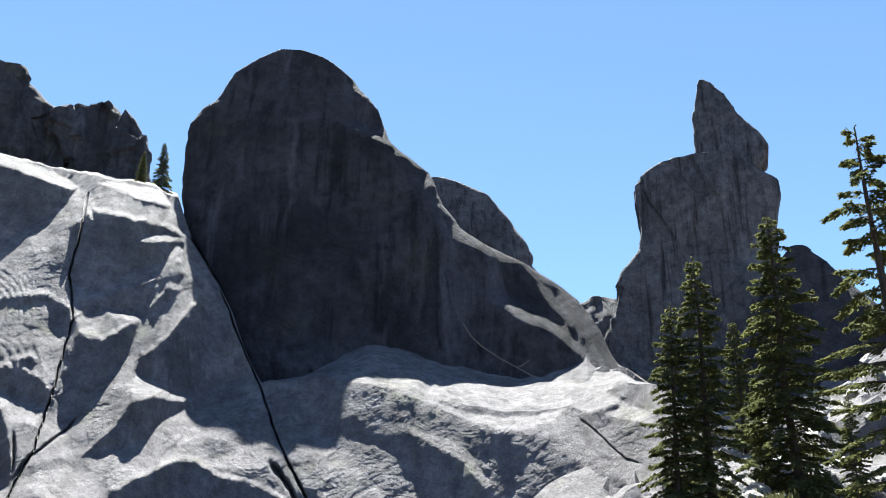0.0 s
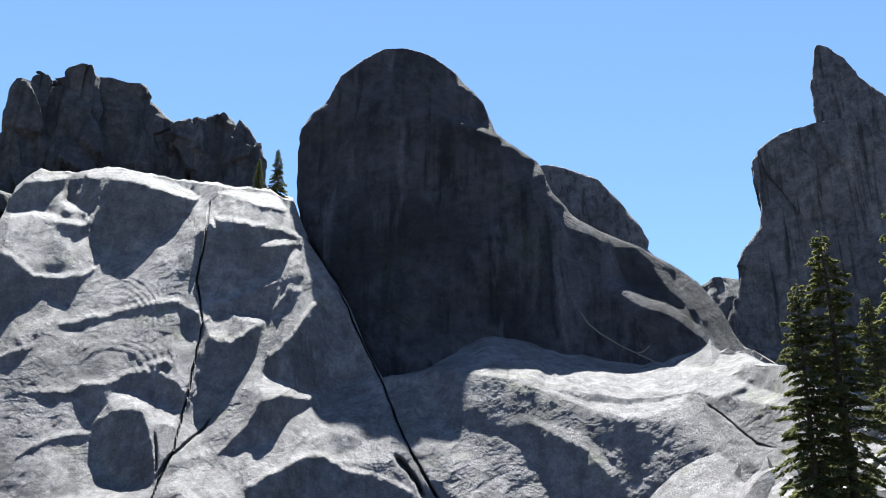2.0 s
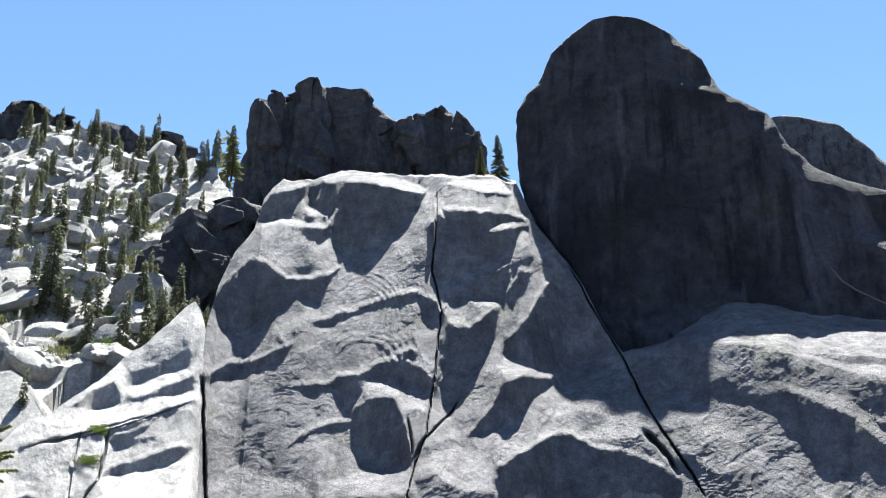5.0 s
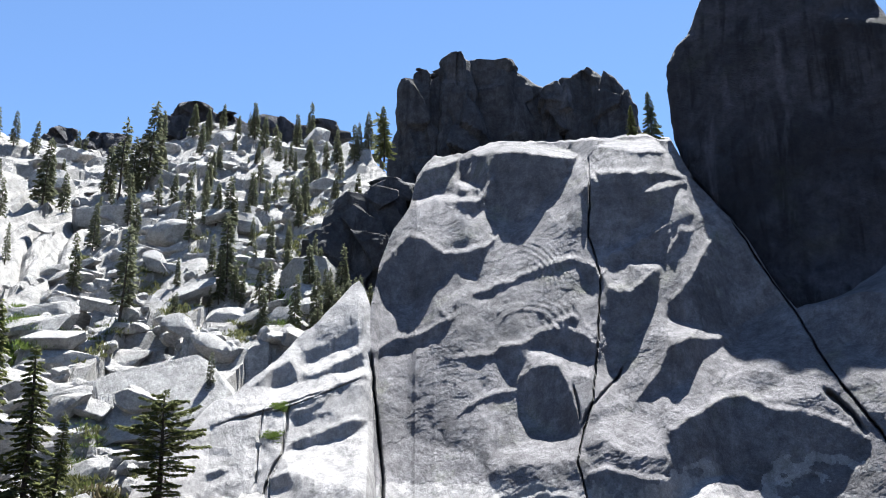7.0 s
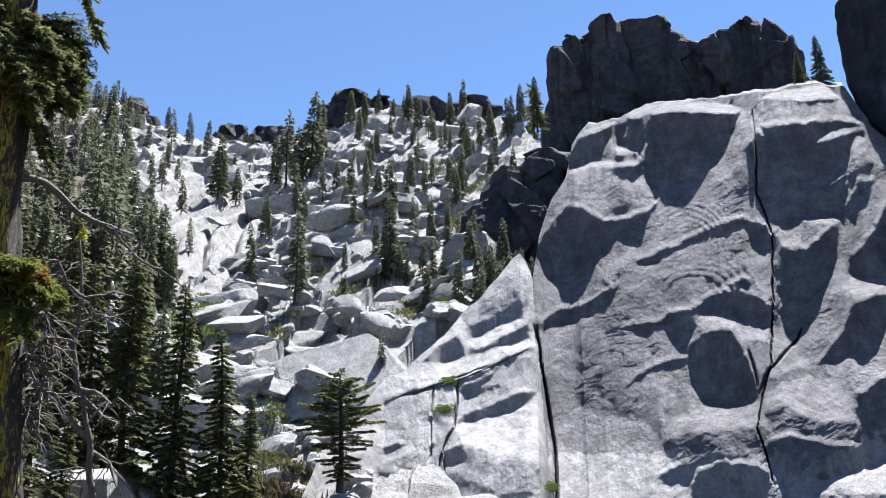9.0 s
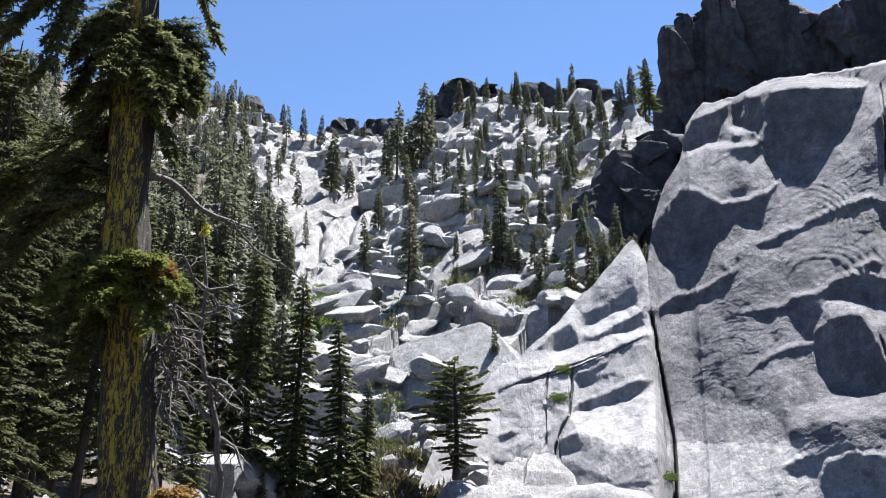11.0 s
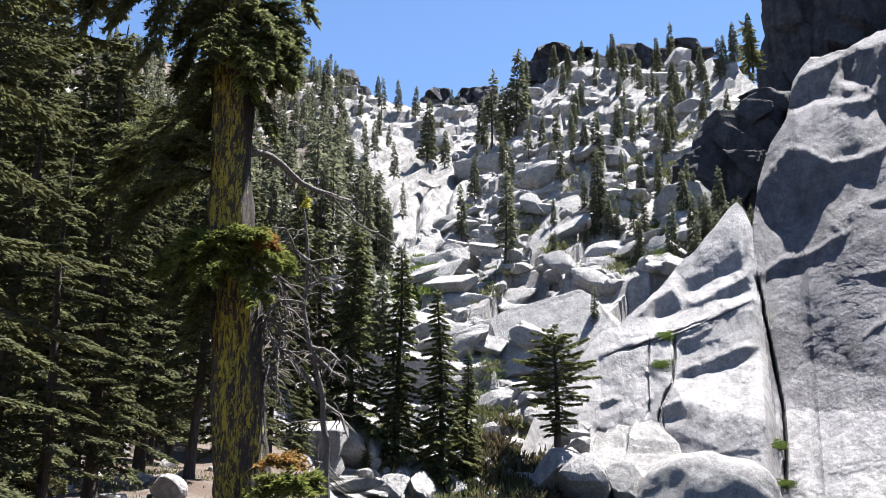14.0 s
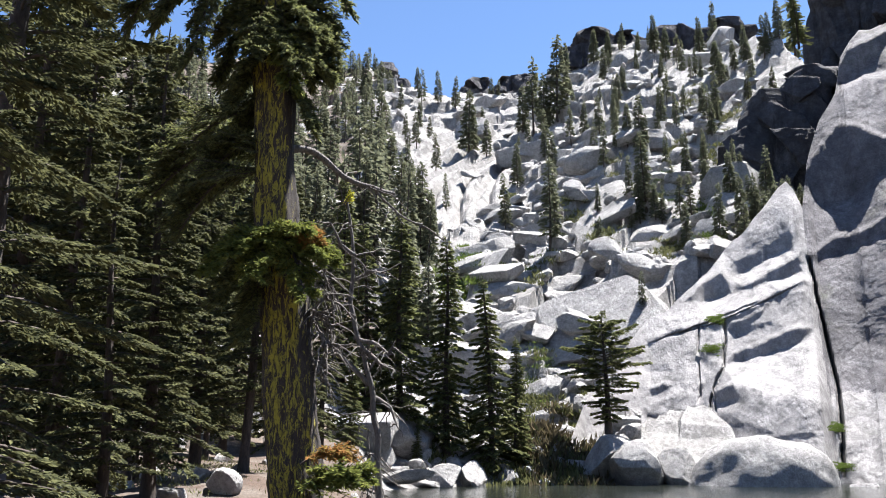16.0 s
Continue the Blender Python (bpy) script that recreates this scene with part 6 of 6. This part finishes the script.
add_wood(old_fir, "dead_branch", dead_limb([see(72.4, 19.2, R1), see(70.2, 19.0, R1 + 0.3), see(68.2, 17.6, R1 + 0.6), see(66.2, 16.9, R1 + 0.9), see(64.7, 16.5, R1 + 1.1)], 0.045, 0.022, 16, 501, 0.45), M_DEAD, "bleached dead branch")
add_wood(old_fir, "dead_branch", dead_limb([see(66.2, 16.9, R1 + 0.9), see(64.6, 15.2, R1 + 1.1), see(62.8, 14.4, R1 + 1.3), see(60.9, 13.4, R1 + 1.5)], 0.018, 0.006, 8, 502, 0.35), M_DEAD)
for i, (b, e) in enumerate(((69.6, 12), (69.3, 10.5), (69.6, 9), (69.2, 7.5), (69.5, 6))):
    add_wood(old_fir, "twig_tangle", dead_limb([see(70.6, e, R1), see(b, e - 0.3, R1 - 0.1), see(b - 0.7, e - 1.4, R1)], 0.012, 0.004, 26, 510 + i, 0.42), M_DEAD, "tangle of bare grey twigs")

# the slim dead tree behind it
R2 = 11.5
snag = tagged(new("dead_tree"), "slim bleached dead tree with crooked bare branches", "dead tree")
add_wood(snag, "trunk", dead_limb([see(65.3, -8, R2), see(65.7, 0.5, R2), see(66.1, 4.0, R2), see(67.1, 7.4, R2), see(67.6, 9.5, R2), see(67.4, 12.5, R2), see(67.9, 16.0, R2)], 0.05, 0.018, 30, 520, 0.6), M_DEAD)
for i, pts in enumerate((((67.1, 7.4), (66.0, 7.0), (65.2, 6.4), (64.7, 7.0)), ((66.3, 4.4), (68.0, 6.0), (69.4, 7.6), (70.2, 9.0)), ((66.9, 6.9), (65.6, 5.6), (64.9, 5.4)), ((67.5, 11), (66.4, 11.6), (65.6, 11.4)), ((67.4, 12.5), (68.4, 13.2), (69.0, 14.6)), ((66.0, 3.5), (64.9, 3.0), (64.4, 1.6)))):
    add_wood(snag, "branch", dead_limb([see(b, e, R2 - 0.1 * j) for j, (b, e) in enumerate(pts)], 0.035, 0.008, 9, 530 + i, 0.4), M_DEAD)
add_wood(snag, "twig_tangle", dead_limb([see(66.2, 1.5, R2), see(66.3, -1.5, R2), see(66.0, -5, R2)], 0.012, 0.005, 60, 540, 0.6), M_DEAD, "tangle of bare grey twigs")
tuft = bough(see(68.2, 15.8, R2 - 0.2), see(67.8, 16.4, R2 - 0.2), 0.02, 0.1, 0.05, 26, 8, 541, 0.005)
add_bough(snag, tuft, M_TUFT, M_DEAD, "yellow lichen tuft")

# firs that close the view on the left
NEAR = [tree_kind(conifer(600 + i, (15, 9)[i], (2.6, 1.9)[i], (0.06, 0.05)[i], (95, 90)[i], 0.095, (0.0042, 0.004)[i], 0.5, 0.2, 0.6, (0.2, 0.14)[i], 0.2, 0, 4), M_FIR_NEAR) for i in range(2)]
DIM = [tree_kind(conifer(620 + i, 15, (2.3, 1.9)[i], (0.1, 0.16)[i], (170, 150)[i], 0.16, 0.013, 0.5, 0.15, 0.65, (0.2, 0.17)[i], 0.05, 0, 4), M_FIR_NEAR) for i in range(2)]
for b, r, kind, sc, lab in ((89.2, 13.0, NEAR[0], 1.0, "tall dense green fir with sunlit boughs"), (81.9, 14.5, NEAR[1], 0.66, "young dense green fir"), (79.3, 20.0, DIM[0], 0.7, "dense dark fir in the shade of the wood"), (73.9, 24.0, DIM[1], 0.75, "slender dark fir in the shade of the wood"),
                            (76.8, 27.0, DIM[0], 0.75, "dense dark fir in the shade of the wood"), (70.6, 30.0, DIM[1], 0.7, "slender dark fir in the shade of the wood"), (84.5, 24.0, DIM[1], 1.0, "tall dark fir in the shade of the wood"), (92, 9.5, NEAR[0], 0.8, "tall dense green fir with sunlit boughs"),
                            (72.2, 38, DIM[0], 0.8, "dense dark fir in the shade of the wood"), (75.2, 42, DIM[0], 0.9, "dense dark fir in the shade of the wood"), (79.0, 36, DIM[1], 1.0, "tall dark fir in the shade of the wood"), (69.2, 40, DIM[1], 0.7, "slender dark fir in the shade of the wood")):
    plant(kind, b, r, sc, lab, group="firs on the left bank", name="fir_tree")
for b, r, k, sc in ((80.5, 30, 0, 1.0), (83.0, 34, 1, 1.1), (86.5, 30, 0, 1.1), (89.5, 26, 1, 1.0), (78.0, 46, 0, 1.1), (74.2, 50, 1, 0.95), (81.5, 48, 0, 1.15), (85.2, 44, 1, 1.15), (71.2, 48, 0, 0.9), (76.2, 34, 1, 0.7), (88, 19, 1, 0.9), (85.0, 17.0, 0, 0.6), (80.6, 24.0, 1, 0.65)):
    plant(DIM[k], b, r, sc, "dark fir standing close in the shaded wood", group="firs on the left bank", name="fir_tree")

# the crooked pines at the tower's foot
for b, e, top, r in ((19.5, 24.3, 27.7, 120), (20.8, 24.9, 26.9, 124), (38.1, 23.9, 27.4, 128)):
    z = EYE + r * math.tan(radians(e))
    plant(MID[1], b, r, (EYE + r * math.tan(radians(top)) - z) / 14.0, "small wind-bent conifer at the foot of the tower", z=z, tall=1.0)


# ---- small growth ----
def tussock(spots, blades, height, seed, spread=0.3):
    """Blades of grass or twiggy leaves round each spot."""
    rs = np.random.RandomState(seed)
    root = np.repeat(np.array(spots, float), blades, 0) + rs.randn(len(spots) * blades, 3) * [spread, spread, 0.03]
    way = unit(rs.randn(len(root), 3) * [0.5, 0.5, 0.15] + [0, 0, 1])
    side = unit(np.cross(way, rs.randn(len(root), 3)))
    return sprays(root, way, side, np.full(len(root), height), rs, 0.12, 0.1)


def meadow(name, label, b, e, wide, deep, count, mat, seed, height=0.5, blades=26, r0=None):
    rs = random.Random(seed)
    mid = r0 or sight(b, e) or 100
    spots = []
    for _ in range(count):
        bb, rr = b + rs.gauss(0, wide), mid + rs.gauss(0, deep)
        x, y, _ = spot(np.array(bb), np.array(rr))
        spots.append((x, y, on_land(bb, rr)))
    tagged(new(name, mesh_of(name, *tussock(spots, blades, height, seed, 0.5), mat, False)), label, "plants", kind="stuff")


meadow("grass", "bright green alpine grass between the boulders", 43.9, 13.6, 0.5, 3.0, 300, M_GRASS, 1, 0.45, 60)
meadow("grass", "green alpine grass below the bare sheets", 59.4, 12.0, 1.2, 3.5, 420, M_GRASS, 2, 0.42, 60)
meadow("grass", "green alpine grass between the boulders", 55.5, 5.5, 0.7, 2.0, 60, M_GRASS, 3, 0.25, 60)
meadow("grass", "green alpine grass between the boulders", 49.5, 6.0, 0.4, 2.0, 60, M_GRASS, 4, 0.25, 60)
meadow("grass", "green alpine grass between the boulders", 47.0, 16.5, 0.3, 2.0, 50, M_GRASS, 5, 0.25, 60)
for i, (b, e) in enumerate(((56.0, 2.5), (55.0, 3.5), (57.2, 3.0), (54.0, 1.5), (52.8, 2.0), (60.5, 1.0), (62.5, 0.5), (46.0, 19.0), (43.5, 18.0), (48.0, 15.5), (51.0, 13.5), (42.6, 20.5), (45.0, 21.5), (53.0, 15.0), (57.0, 16.0), (47.0, 13.0), (55.0, 10.0), (50.0, 18.0))):
    meadow("shrub", "low olive-green shrubs among the rocks", b, e, 0.45, 2.0, 26, M_SHRUB, 20 + i, 0.55, 40)
M_BRUSH = foliage("dry_brush", (0.16, 0.13, 0.075), (0.06, 0.05, 0.032), 0.2)
for i, (b, r) in enumerate(((53.6, 66), (54.6, 68), (55.6, 67), (56.8, 66.5), (52.6, 66), (54.2, 73))):
    meadow("brush", "dry brown and olive brush on the shore", b, 0.5, 0.6, 2.0, 90, M_BRUSH if i % 3 else M_SHRUB, 60 + i, 0.8, 30, r)
meadow("shrub", "low shrubs on the shore below the trees", 58.5, 0.2, 1.6, 1.5, 70, M_SHRUB, 50, 0.6, 40, 64.5)
meadow("shrub", "low shrubs under the hemlocks", -19.0, 6.0, 2.5, 4.0, 90, M_SHRUB, 51, 0.6, 40, 50)
meadow("shrub", "low shrubs on the forest floor", 75.0, 0.0, 4.0, 7.0, 60, M_SHRUB, 52, 0.1, 110, 26)


# ---- fallen and dead wood ----
log = tagged(new("fallen_log"), "bleached fallen tree trunk with a broken fork leaning on rock", "log")
add_wood(log, "trunk", dead_limb([see(-1.36, 17.47, 99.4), see(-1.88, 16.65, 99.4), see(-2.58, 16.02, 99.4), see(-3.82, 15.18, 99.4), see(-4.87, 14.63, 99.4), see(-6.09, 13.97, 99.4)], 0.11, 0.07, 6, 700, 1.0), M_DEAD)
add_wood(log, "fork", dead_limb([see(-4.87, 14.63, 99.4), see(-5.28, 14.72, 99.4), see(-5.74, 15.09, 99.4)], 0.09, 0.05, 2, 701, 0.6), M_DEAD)


def crevice_grass(b, e, wide, tall, count, seed):
    """Grass rooted in a crevice of the slabs."""
    rs = random.Random(seed)
    spots = [on_face(b + rs.gauss(0, wide), e + rs.gauss(0, tall)) for _ in range(count)]
    tagged(new("grass", mesh_of("grass", *tussock(spots, 70, 0.12, seed, 0.15), M_GRASS, False)), "green grass tufts in a crevice of the slabs", "plants", kind="stuff")


for k, (b, e) in enumerate(((44.5, 0.2), (45.0, 0.0), (44.0, 0.4), (45.4, 2.2), (44.7, 6.3), (37.9, -0.7), (38.1, 1.5), (44.4, 8.1))):
    crevice_grass(b, e, 0.25, 0.12, 70, 800 + k)
